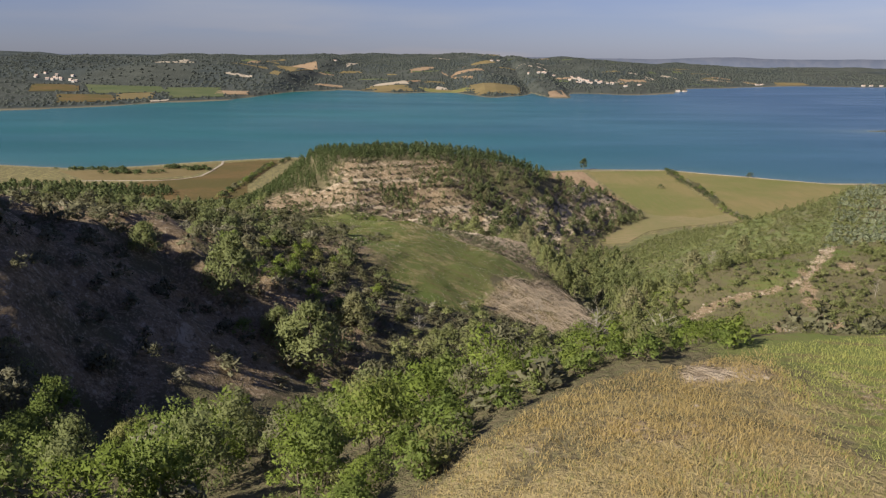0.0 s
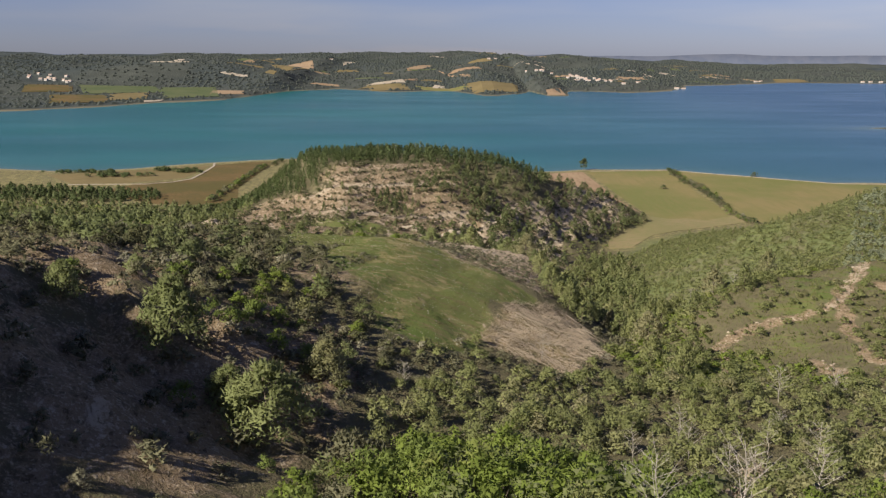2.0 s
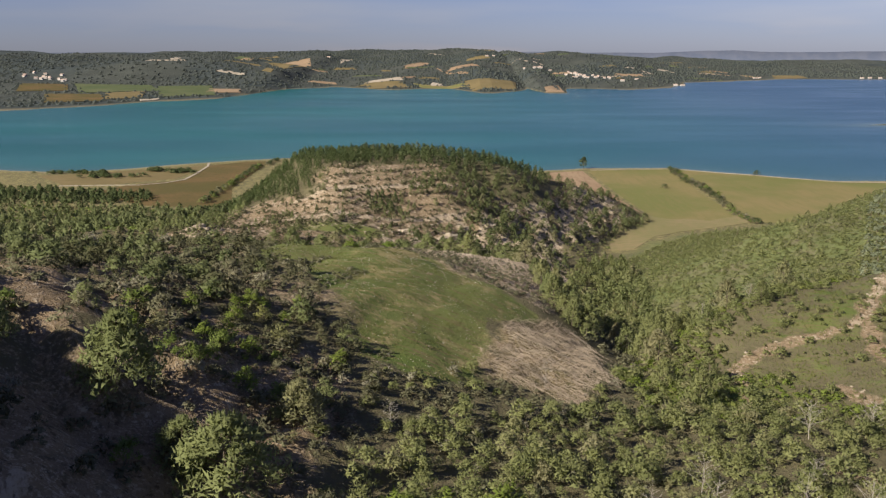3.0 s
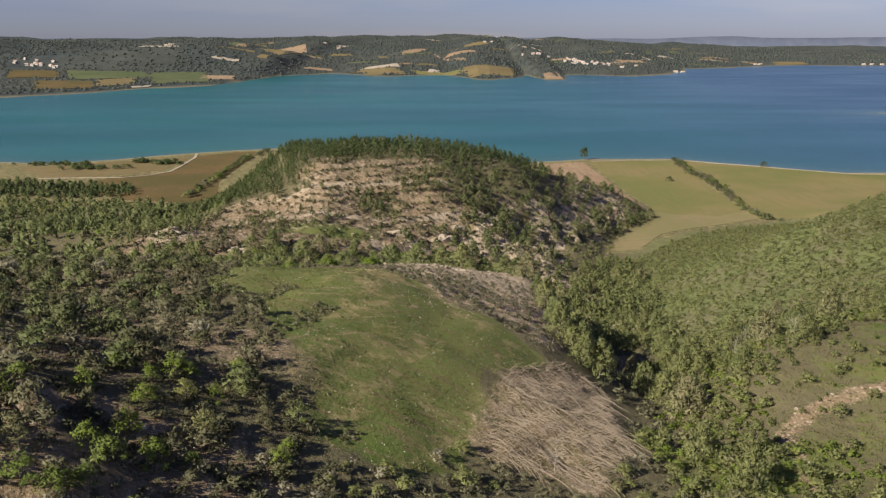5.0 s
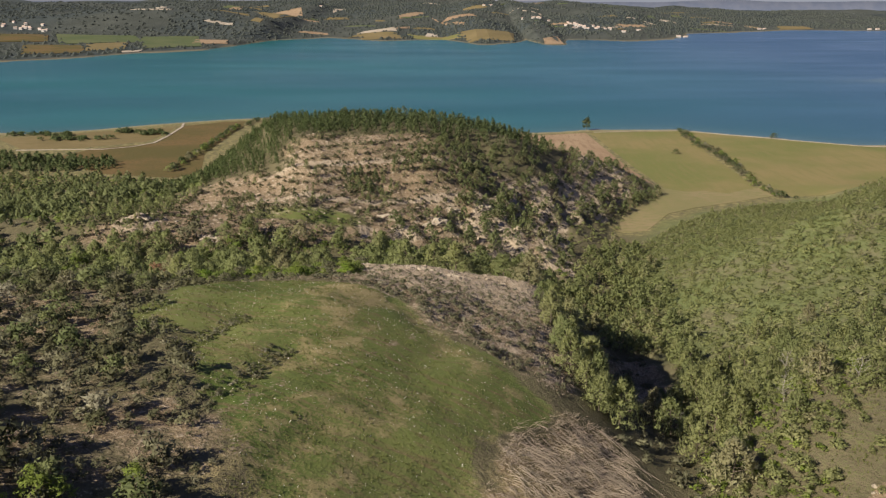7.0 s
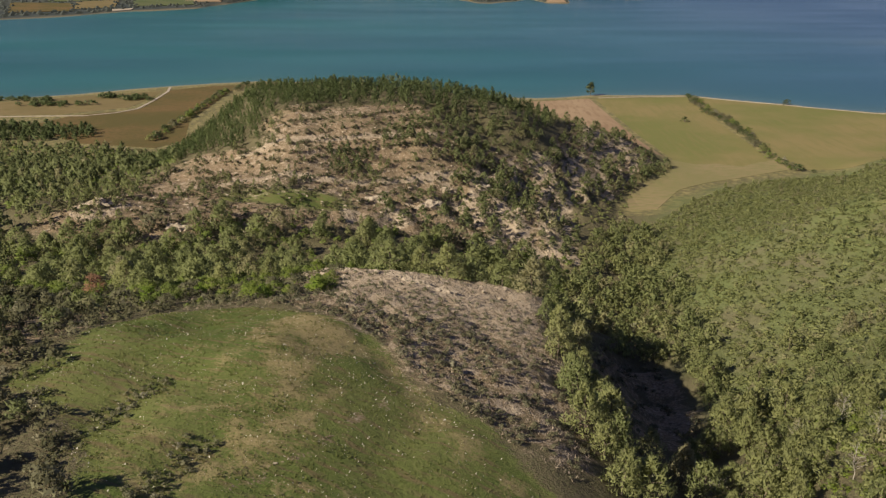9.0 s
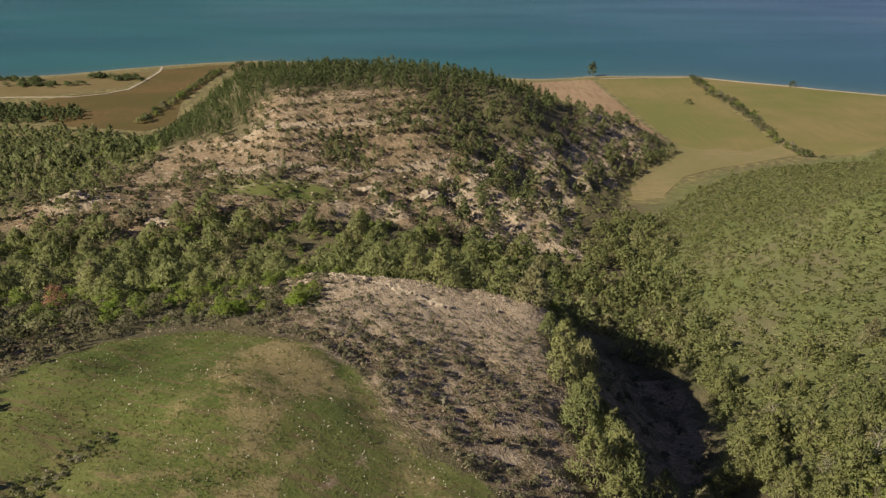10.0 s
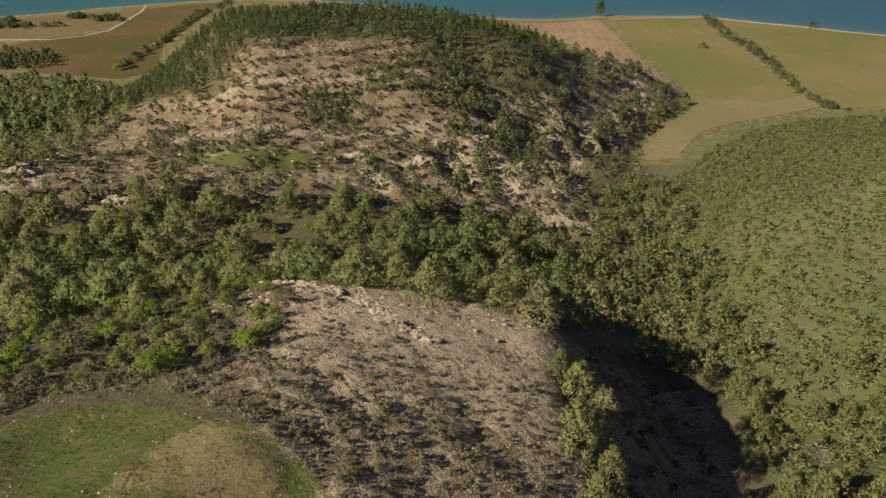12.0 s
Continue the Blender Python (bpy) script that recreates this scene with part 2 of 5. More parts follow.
# the ridges' blue is aerial haze put into the base colour
HAZE_TINTED_RIDGE = field_material("haze_tinted_ridge", (0.11, 0.13, 0.18), (0.14, 0.155, 0.2), (0.12, 0.14, 0.19))
ROOF_TILE = field_material("roof_tile", (0.45, 0.33, 0.27), (0.55, 0.45, 0.38), (0.4, 0.28, 0.22))


# ---- landform ----
# crest and valley lines of the near land, each as (y, x, z), from the west to the east
FAR_WEST = [(-160, -460, 95), (180, -460, 62), (300, -460, 34), (460, -460, 16), (560, -460, 4), (640, -460, 2), (860, -460, 1)]
WEST_WOOD = [(-160, -200, 96), (60, -200, 84), (180, -190, 60), (300, -190, 36), (400, -210, 16), (460, -220, 7), (520, -225, 3), (600, -225, 2), (860, -225, 1)]
# unseen bluff at y 30-92 is added to shade the bank, with a gap
WEST_SLOPE = [(-160, -90, 92), (30, -52, 96), (49, -53, 96), (55, -53, 91.5), (62, -53.5, 91.5), (67, -54, 98), (72, -58, 101), (78, -62, 99.5), (84, -66, 91), (92, -66, 86), (104, -63, 80.5), (130, -62, 75.5), (181, -80, 63.5), (227, -88, 49), (255, -86, 38), (290, -95, 33), (312, -92, 39), (340, -98, 34),
              (391, -108, 27), (440, -118, 19), (486, -124, 9), (515, -126, 4), (560, -125, 2), (860, -125, 1)]
# the rise at y 5-20 is out of view, added to shade the gully
WEST_CREST = [(-160, -40, 92), (5, -36, 95), (20, -36, 94), (32, -30, 82), (50, -27, 73.5), (75, -29, 70), (84, -30, 73.5), (92, -38, 79), (110, -40, 77.5), (134, -36, 70), (150, -41, 67), (181, -52, 64), (227, -48, 49), (254, -50, 38.5),
              (285, -52, 29.5), (313, -60, 32), (338, -48, 34), (357, -50, 36), (380, -52, 44), (400, -54, 48.5), (430, -74, 47), (460, -84, 46), (486, -86, 42), (510, -80, 28), (535, -50, 12), (580, -45, 2), (860, -45, 1)]
SPINE = [(-160, -8, 92), (20, -8, 86), (42, -9, 80), (60, -14, 69), (85, -14, 62.5), (108, -15, 64.5), (130, -16, 66), (150, -19, 66.3), (181, -16, 62.8), (196, -12, 59.3), (215, -10, 55), (238, -13, 48.8),
         (250, -17, 46), (256, -17, 42.5), (268, -15, 34), (290, -10, 26), (330, -10, 24), (372, -4, 26), (390, -8, 40), (410, -8, 45.5), (435, -14, 47), (460, -12, 46.4), (484, -10, 44.2), (508, -6, 30), (535, 0, 13), (580, 10, 2), (860, 10, 1)]
KNOLL_EDGE = [(-160, 2, 92), (30, 2, 86.5), (46, 3, 85), (60, 3, 74), (85, 2, 63.5), (110, 1, 59.5), (130, 4, 58.2), (150, 6, 58.5), (175, 13, 55.5), (190, 17, 52), (215, 17, 48.5), (236, 18, 46),
              # hidden rim at y 247-280 is raised to throw shade into the ravine
              (247, 18, 42), (262, 20, 33), (280, 21, 25), (296, 23, 18), (330, 28, 11.5), (361, 33, 14), (385, 36, 14), (408, 31, 23), (428, 27, 34), (442, 24, 41.5), (462, 28, 40), (480, 44, 32.5), (490, 60, 26.5), (500, 75, 22), (510, 90, 15), (530, 98, 7), (565, 92, 2), (860, 95, 1)]
RAVINE = [(-160, 20, 92), (30, 18, 86), (49, 18, 85.2), (62, 18, 74), (85, 18, 62.5), (110, 18, 57), (140, 24, 52.5), (170, 30, 44), (200, 34, 34), (231, 38, 23), (260, 42, 15), (290, 46, 10),
          (330, 56, 7), (380, 63, 5), (430, 72, 3), (455, 81, 2), (488, 102, 2.5), (515, 114, 1.5), (600, 118, 1.2), (860, 120, 1)]
EAST_FOOT = [(-160, 48, 92), (30, 45, 86), (53, 45, 86), (68, 45, 74), (100, 45, 61), (130, 44, 53.5), (150, 44, 53), (162, 43, 55.6), (176, 52, 56), (190, 58, 51), (205, 60, 42.5), (222, 58, 33.5), (245, 60, 22), (277, 66, 19), (312, 70, 14.5),
             (330, 76, 15), (380, 88, 9), (430, 106, 5), (455, 118, 4), (480, 142, 1.8), (600, 165, 1.2), (860, 165, 1)]
EAST_TERRACE = [(-160, 95, 94), (50, 90, 86), (70, 90, 78), (100, 90, 66), (150, 82, 56.5), (187, 84, 58.5), (209, 80, 46.5), (240, 82, 35.5), (266, 86, 29.5), (312, 96, 28), (330, 110, 34),
                (380, 140, 23), (430, 165, 11), (480, 190, 2.5), (600, 200, 1.2), (860, 200, 1)]
EAST_HILL = [(-160, 200, 95), (50, 200, 85), (187, 150, 63), (250, 150, 57), (300, 150, 51), (360, 170, 43), (420, 195, 31), (480, 225, 15), (530, 245, 3), (600, 260, 1.2), (860, 260, 1)]
FAR_EAST = [(-160, 460, 95), (187, 460, 80), (300, 460, 66), (420, 460, 44), (520, 460, 20), (600, 460, 4), (860, 460, 1)]
LINES = [FAR_WEST, WEST_WOOD, WEST_SLOPE, WEST_CREST, SPINE, KNOLL_EDGE, RAVINE, EAST_FOOT, EAST_TERRACE, EAST_HILL, FAR_EAST]
NEAR_SHORE = [(-460, 752), (-338, 716), (-295, 738), (-230, 782), (-168, 812), (-80, 800), (0, 740), (67, 722), (110, 740), (182, 744), (245, 700), (290, 672), (330, 668), (460, 640)]
FAR_SHORE = [(-1400, 1150), (-818, 1480), (-787, 1499), (-689, 1615), (-629, 1764), (-530, 1845), (-493, 2125), (-475, 2300), (-363, 2431), (-181, 2233), (-30, 2340), (60, 2040), (90, 2030), (150, 2130),
             (190, 2320), (215, 2050), (262, 2050), (300, 2290), (430, 2250), (605, 2342), (720, 2683), (894, 2807), (1182, 3013), (1490, 2954), (2600, 2900)]


def lattice(ix, iy, seed):
    """A hash of lattice corners, 0 to 1."""
    h = (ix.astype(np.int64) * 374761393 + iy.astype(np.int64) * 668265263 + seed * 974711) & 0x7FFFFFFF
    h = ((h ^ (h >> 13)) * 1274126177) & 0x7FFFFFFF
    return ((h ^ (h >> 16)) & 0xFFFF) / 65535.0


def value_noise(x, y, seed):
    ix, iy = np.floor(x), np.floor(y)
    u, v = x - ix, y - iy
    u, v = u * u * (3 - 2 * u), v * v * (3 - 2 * v)
    a, b = lattice(ix, iy, seed), lattice(ix + 1, iy, seed)
    c, d = lattice(ix, iy + 1, seed), lattice(ix + 1, iy + 1, seed)
    return (a * (1 - u) + b * u) * (1 - v) + (c * (1 - u) + d * u) * v


def fbm(x, y, scale, octaves=4, seed=1):
    """Rolling noise, about -1 to 1."""
    total, weight, amount = 0.0, 0.0, 1.0
    for k in range(octaves):
        total = total + amount * (value_noise(x / scale + 17.3 * k, y / scale - 9.1 * k, seed + k) * 2 - 1)
        weight, amount, scale = weight + amount, amount * 0.5, scale * 0.5
    return total / weight * 1.6


def ease(a, b, v):
    u = np.clip((v - a) / (b - a), 0, 1)
    return u * u * (3 - 2 * u)


def column(rows, k):
    return [r[k] for r in rows]


BASE_X, BASE_Y = np.arange(-460, 461, 2.0), np.arange(-160, 861, 2.0)


def base_land():
    """The near land between its lines, smoothed."""
    rows = []
    for y in BASE_Y:
        xs = [np.interp(y, column(l, 0), column(l, 1)) for l in LINES]
        zs = [np.interp(y, column(l, 0), column(l, 2)) for l in LINES]
        rows.append(np.interp(BASE_X, xs, zs))
    z = np.array(rows)
    k = np.exp(-0.5 * (np.arange(-5, 6) / 1.5) ** 2)
    k /= k.sum()
    for axis in (0, 1):
        pad = [(5, 5) if a == axis else (0, 0) for a in (0, 1)]
        z = np.apply_along_axis(lambda r: np.convolve(r, k, "valid"), axis, np.pad(z, pad, "edge"))
    return z


BASE = base_land()


def bilinear(x, y):
    u = np.clip((x - BASE_X[0]) / 2.0, 0, len(BASE_X) - 1.001)
    v = np.clip((y - BASE_Y[0]) / 2.0, 0, len(BASE_Y) - 1.001)
    i, j = u.astype(int), v.astype(int)
    u, v = u - i, v - j
    return (BASE[j, i] * (1 - u) + BASE[j, i + 1] * u) * (1 - v) + (BASE[j + 1, i] * (1 - u) + BASE[j + 1, i + 1] * u) * v


def inside(x, y, poly):
    """Metres inside a polygon of the plan (negative outside)."""
    odd, best = np.zeros(np.shape(x), bool), np.full(np.shape(x), 1e9)
    for (ax, ay), (bx, by) in zip(poly, poly[1:] + poly[:1]):
        if ay != by:
            odd ^= ((ay > y) != (by > y)) & (x < (bx - ax) * (y - ay) / (by - ay) + ax)
        dx, dy = bx - ax, by - ay
        s = np.clip(((x - ax) * dx + (y - ay) * dy) / (dx * dx + dy * dy), 0, 1)
        best = np.minimum(best, np.hypot(x - ax - s * dx, y - ay - s * dy))
    return np.where(odd, best, -best)


def soft_zone(x, y, poly, soft=3.0, rough=0.0, seed=5):
    d = inside(x, y, poly)
    if rough:
        d = d + rough * fbm(x, y, rough * 3.0 + 2.0, 3, seed)
    return ease(-soft, soft, d)


def far_height(x, y):
    """The wooded hills across the lake."""
    d = y - np.interp(x, column(FAR_SHORE, 0), column(FAR_SHORE, 1)) + 40 * fbm(x, y, 160, 3, 31)
    east = ease(500, 1400, x)
    low = (1 - ease(-520, -380, x)) * (1 - ease(2150, 2500, y))
    rise = (14 * ease(0, 250, d) + 34 * ease(120, 800, d) + 44 * ease(600, 1900, d)) * (1 - 0.45 * east) * (1 - 0.6 * low)
    hills = (19 * fbm(x, y, 420, 3, 41) + 12 * fbm(x, y, 170, 3, 43) + 10 * ease(700, 1500, d) * fbm(x, y, 300, 2, 47)) * ease(160, 900, d) * (1 - 0.3 * ease(2500, 4200, y)) * (1 - 0.6 * low)
    return np.where(d > 0, 0.4 + rise + hills, np.maximum(-6, d * 0.05))


EROSION = [(-36, 202), (-22, 204), (-14, 200), (-8, 195), (-3, 188), (1, 182), (8, 174), (15, 171), (20, 188), (19, 236), (12, 243), (-10, 246), (-28, 248), (-38, 235)]
RILLS = [(1, 132), (8, 160), (15.4, 169), (21, 168), (20, 142), (14, 130)]


KNOLL = [(-14, 122), (-16, 136), (-20, 148), (-30, 162), (-36, 170), (-36, 186), (-33, 198), (-28, 201), (-22, 203), (-14, 199), (-8, 194), (-3, 187), (1, 181), (7, 172), (11, 166), (8, 160), (3, 148), (1, 132), (-4, 122)]


def along(x, y, line):
    """Metres from a line of the plan."""
    best = np.full(np.shape(x), 1e9)
    for (ax, ay), (bx, by) in zip(line, line[1:]):
        dx, dy = bx - ax, by - ay
        s = np.clip(((x - ax) * dx + (y - ay) * dy) / (dx * dx + dy * dy), 0, 1)
        best = np.minimum(best, np.hypot(x - ax - s * dx, y - ay - s * dy))
    return best


def height(x, y):
    x, y = np.asarray(x, float), np.asarray(y, float)
    z = bilinear(x, y)
    wild = ease(2.5, 9, z)
    z = z + wild * (0.55 + 0.6 * fbm(x, y, 16, 4, 3) + 0.16 * fbm(x, y, 2.6, 2, 7))
    # swells and hollows of the grassy knoll
    cut = soft_zone(x, y, KNOLL, 4)
    z = z + cut * 0.55 * fbm(x * 0.9 - y * 0.35, (y + 0.4 * x) * 0.4, 6, 2, 27)
    for trail, deep, wide in (([(-22, 143), (-20, 148), (-18, 155), (-16.5, 163)], -0.7, 1.6), ([(-28, 156), (-26, 162), (-23, 174)], -0.6, 1.6), ([(-16, 133), (-15.2, 139), (-14, 146), (-11, 152)], 0.7, 1.5)):
        z = z + deep * np.exp(-(along(x, y, trail) / wide) ** 2)
    # washed-out gullies of the bare slopes
    cut = soft_zone(x, y, [(-62, 62), (-20, 52), (-12, 82), (-14, 116), (-40, 118), (-66, 110)], 5)
    z = z + cut * 1.1 - 3.4 * cut * np.abs(fbm(x * 0.8 + y * 0.5, y, 9, 3, 11))
    cut = soft_zone(x, y, EROSION, 3)
    z = z + cut * 0.4 - 1.3 * cut * np.abs(fbm(x + 0.5 * y, (y - x) * 0.3, 3.6, 2, 13))
    cut = soft_zone(x, y, RILLS, 3)
    z = z + cut * 0.3 - 1.0 * cut * np.abs(fbm(x + 0.55 * y, (y - x) * 0.25, 2.6, 2, 15))
    cut = soft_zone(x, y, [(18, 186), (28, 176), (46, 210), (60, 260), (52, 300), (30, 300), (18, 250)], 4)
    z = z + cut * 0.9 - 3.4 * cut * np.abs(fbm(x * 0.5 - 1.1 * y, y * 0.5 + x * 0.2, 10, 3, 17))
    hill = soft_zone(x, y, [(-100, 320), (30, 345), (85, 480), (60, 540), (-30, 480), (-80, 420)], 14)
    z = z + hill * (0.2 * np.sin(z * 1.9 + 2 * fbm(x, y, 40, 2, 19)) + 0.4 - 1.2 * np.abs(fbm(x, y * 0.6, 14, 3, 21)))
    cut = soft_zone(x, y, [(-30, 333), (-14, 352), (2, 384), (8, 400), (30, 404), (48, 430), (82, 495), (104, 488), (80, 455), (50, 400), (46, 345), (32, 336)], 6)
    z = z + cut * 1.2 - 4.0 * cut * np.abs(fbm(x + 0.2 * y, y * 0.4, 11, 3, 111))
    d = np.interp(x, column(NEAR_SHORE, 0), column(NEAR_SHORE, 1)) + 3 * fbm(x, y, 30, 2, 23) - y
    z = np.where(d > 0, np.minimum(z, 0.05 + 0.05 * d + 200 * ease(60, 240, d)), np.maximum(-6, 0.08 * d))
    far = far_height(x, y)
    spit = 2.2 - 0.0016 * (np.hypot((x - 640) / 2.2, (y - 1155) * 1.6)) ** 2
    z = np.maximum(z, spit)
    return np.where(y > 860, np.maximum(far, np.maximum(-6, spit)), z)
# ---- end of the landform ----


# ---- plan of the ground cover ----
FORE_FIELD = [(-34, -40), (-14, 14), (-4.0, 30), (-2.6, 32.7), (-0.4, 34.4), (2.4, 38.5), (7.2, 40.6), (11.3, 43.2), (15, 44.6), (22, 46), (50, 49.5), (110, 54), (160, 40), (160, -60), (-30, -60)]
SHADE_BANK = [(-70, 58), (-40, 58), (-29, 68), (-19, 78), (-12, 97), (-12, 110), (-18, 122), (-41, 118), (-66, 112)]
HILL_FACE = [(-105, 328), (-104, 360), (-88, 386), (-64, 381), (-67, 404), (-55, 413), (-36, 418), (-10, 424), (8, 408), (35, 420), (48, 446), (56, 490), (66, 530), (92, 528), (112, 500), (96, 478), (78, 450), (46, 400), (43, 345), (32, 337), (-10, 328), (-45, 318), (-66, 298), (-104, 298)]
HILL_FLANK = [(-30, 333), (-14, 352), (2, 384), (8, 406), (25, 412), (48, 440), (82, 505), (108, 492), (80, 455), (46, 400), (44, 345), (32, 338)]
HILL_GREEN = [(-66, 330), (-40, 336), (-28, 344), (-40, 350), (-62, 342)]
TERRACE = [(26, 130), (60, 128), (100, 150), (100, 190), (72, 184), (48, 172), (38, 152), (28, 146)]
LEDGE = [(-26, 254), (-15, 246.5), (-9, 240), (-5, 234), (-2, 229), (3, 224)]
TERRACE_PATH = [(118, 246), (103, 224), (90, 201), (76, 178), (66.4, 163.4), (61.3, 159.3), (52, 156), (44, 153), (40.2, 148.8), (39.5, 144.8), (38, 134)]
BRANCH_PATH = [(67, 167), (62, 152), (60, 143), (57, 135)]
LOWER_PATH = [(51.3, 138.9), (52.1, 134.5), (52.7, 130.2)]
SCREE = [(36.3, 109), (37.7, 106.7), (38.8, 103.9)]
HILL_TRACK = [(-78, 345), (-58, 352), (-38, 358), (-18, 368), (2, 381), (22, 393), (42, 408)]
HILL_TRACK_2 = [(-70, 372), (-52, 378), (-34, 384), (-18, 392), (-4, 398)]
KNOLL_PATH = [(-19, 144), (-15, 154), (-9, 163), (-4, 174), (0, 188)]


def spread(first, last, core, low, high, step, grow):
    """Grid lines, even inside the core and wider apart outside."""
    mid = list(np.arange(low, high + 0.01, core))
    down, up, w = [], [], core
    v = low
    while v > first:
        w = min(w * grow, step)
        v -= w
        down.append(v)
    v, w = high, core
    while v < last:
        w = min(w * grow, step)
        v += w
        up.append(v)
    return np.array(down[::-1] + mid + up)


GRID_X = spread(-3300, 3300, 1.9, -112, 125, 45, 1.05)
GRID_Y = np.concatenate([spread(-200, 520, 1.9, 22, 400, 14, 1.05), np.arange(540, 860, 6.0), np.arange(862, 1400, 50), np.arange(1400, 3200, 26), np.arange(3200, 4650, 30)])
GRID_Y = np.unique(np.round(GRID_Y, 2))
MESH_X, MESH_Y = np.meshgrid(GRID_X, GRID_Y)
MESH_Z = height(MESH_X, MESH_Y)


def surface(x, y):
    """The height of the ground mesh itself."""
    x, y = np.asarray(x, float), np.asarray(y, float)
    i = np.clip(np.searchsorted(GRID_X, x) - 1, 0, len(GRID_X) - 2)
    j = np.clip(np.searchsorted(GRID_Y, y) - 1, 0, len(GRID_Y) - 2)
    u = np.clip((x - GRID_X[i]) / (GRID_X[i + 1] - GRID_X[i]), 0, 1)
    v = np.clip((y - GRID_Y[j]) / (GRID_Y[j + 1] - GRID_Y[j]), 0, 1)
    return (MESH_Z[j, i] * (1 - u) + MESH_Z[j, i + 1] * u) * (1 - v) + (MESH_Z[j + 1, i] * (1 - u) + MESH_Z[j + 1, i + 1] * u) * v


def fast_mesh(name, verts, faces, material, tint=None, smooth=False, normals=None):
    """A mesh from arrays; every face has the same number of corners."""
    verts, faces = np.asarray(verts, np.float32), np.asarray(faces, np.int32)
    me = bpy.data.meshes.new(name)
    me.vertices.add(len(verts))
    me.vertices.foreach_set("co", verts.ravel())
    n = faces.shape[1]
    me.loops.add(faces.size)
    me.loops.foreach_set("vertex_index", faces.ravel())
    me.polygons.add(len(faces))
    me.polygons.foreach_set("loop_start", np.arange(0, faces.size, n, dtype=np.int32))
    me.polygons.foreach_set("use_smooth", np.full(len(faces), smooth or normals is not None))
    me.update(calc_edges=True)
    me.materials.append(material)
    if normals is not None:
        me.attributes.new("custom_normal", "FLOAT_VECTOR", "POINT").data.foreach_set("vector", np.ascontiguousarray(normals, np.float32).ravel())
    if tint is not None:
        me.attributes.new("tint", "FLOAT", "POINT").data.foreach_set("value", np.asarray(tint, np.float32))
    return me


def part(name, data, material=None, parent=None, label=""):
    """One mesh object, from a mesh or a bmesh, under a thing."""
    if isinstance(data, bmesh.types.BMesh):
        me = bpy.data.meshes.new(name)
        data.to_mesh(me)
        data.free()
        me.materials.append(material)
        data = me
    ob = new(name, data)
    if parent is not None:
        ob.parent = parent
    if label:
        tagged(ob, label)
    return ob


def make_ground():
    nx, ny = len(GRID_X), len(GRID_Y)
    x, y, z = MESH_X.ravel(), MESH_Y.ravel(), MESH_Z.ravel()
    k = np.arange(nx * ny).reshape(ny, nx)
    faces = np.stack([k[:-1, :-1], k[:-1, 1:], k[1:, 1:], k[1:, :-1]], -1).reshape(-1, 4)
    me = fast_mesh("ground", np.stack([x, y, z], -1), faces, GROUND, smooth=True)
    near = y < 860
    grass = np.maximum(soft_zone(x, y, KNOLL, 2.5, 2.5), 0.85 * soft_zone(x, y, HILL_GREEN, 4, 4))
    grass = np.maximum(grass, (0.42 + 0.3 * fbm(x, y, 10, 3, 121)) * soft_zone(x, y, TERRACE, 5, 5))
    grass = np.maximum(grass, (0.28 + 0.3 * ease(0.05, 0.45, fbm(x, y, 22, 3, 61))) * soft_zone(x, y, [(48, 185), (85, 196), (140, 240), (270, 430), (250, 520), (150, 480), (100, 430), (66, 330), (52, 250)], 8))
    grass = np.maximum(grass, soft_zone(x, y, [(4, 0), (9, 30), (12, 47), (110, 54), (160, 0)], 4, 3) * 0.95)
    grass = np.maximum(grass, (0.7 + 0.2 * fbm(x, y, 9, 3, 115)) * soft_zone(x, y, [(15, 44), (95, 50), (95, 104), (44, 104), (24, 78)], 4, 4))
    flat_land = near * np.maximum(1 - ease(2.2, 4.0, z), (y > 415) * (1 - ease(5.0, 8.0, z)))
    grass = np.maximum(grass, flat_land * 0.5)
    dry = np.maximum(soft_zone(x, y, FORE_FIELD, 1.5, 1.5) * (0.5 + 0.5 * ease(-0.35, 0.25, fbm(x, y, 9, 3, 101))), 0.62 * soft_zone(x, y, RILLS, 3, 2))
    dry = np.maximum(dry, soft_zone(x, y, KNOLL, 3) * (0.06 + 0.3 * ease(170, 200, y) + 0.5 * ease(-0.1, 0.3, fbm((x - 0.28 * y) * 1.5, (y + 0.28 * x) * 0.3, 8, 3, 65))) * np.maximum(0.55 + 0.45 * ease(-26, -6, x), ease(178, 198, y)))
    dry = np.maximum(dry, flat_land * 0.45)
    dry = np.maximum(dry, (0.25 + 0.3 * fbm(x, y, 12, 3, 105)) * soft_zone(x, y, [(18, 62), (95, 58), (95, 130), (30, 130), (22, 100)], 6, 4))
    dry = dry * (1 - 0.75 * soft_zone(x, y, [(5, 0), (10, 30), (12, 40), (13, 47), (110, 54), (160, 0)], 3, 3))
    dry = np.maximum(dry, (0.1 + 0.36 * ease(-0.2, 0.35, fbm(x - 0.28 * y, (y + 0.28 * x) * 0.35, 6, 3, 119))) * soft_zone(x, y, [(-17, 160), (-11, 157), (-4, 163), (4, 172), (5, 152), (0, 134), (-12, 128), (-20, 140)], 4, 4))
    dry = np.maximum(dry, 0.5 * soft_zone(x, y, [(-23, 200), (-8, 193), (0, 181), (8, 171), (4, 166), (-6, 182), (-18, 194)], 3, 3))
    bare = np.maximum((0.66 + 0.14 * fbm(x, y, 9, 3, 63)) * soft_zone(x, y, HILL_FACE, 5, 6), (0.62 + 0.25 * ease(222, 240, y)) * (0.4 + 0.6 * ease(-26, -14, x)) * soft_zone(x, y, EROSION, 4, 3))
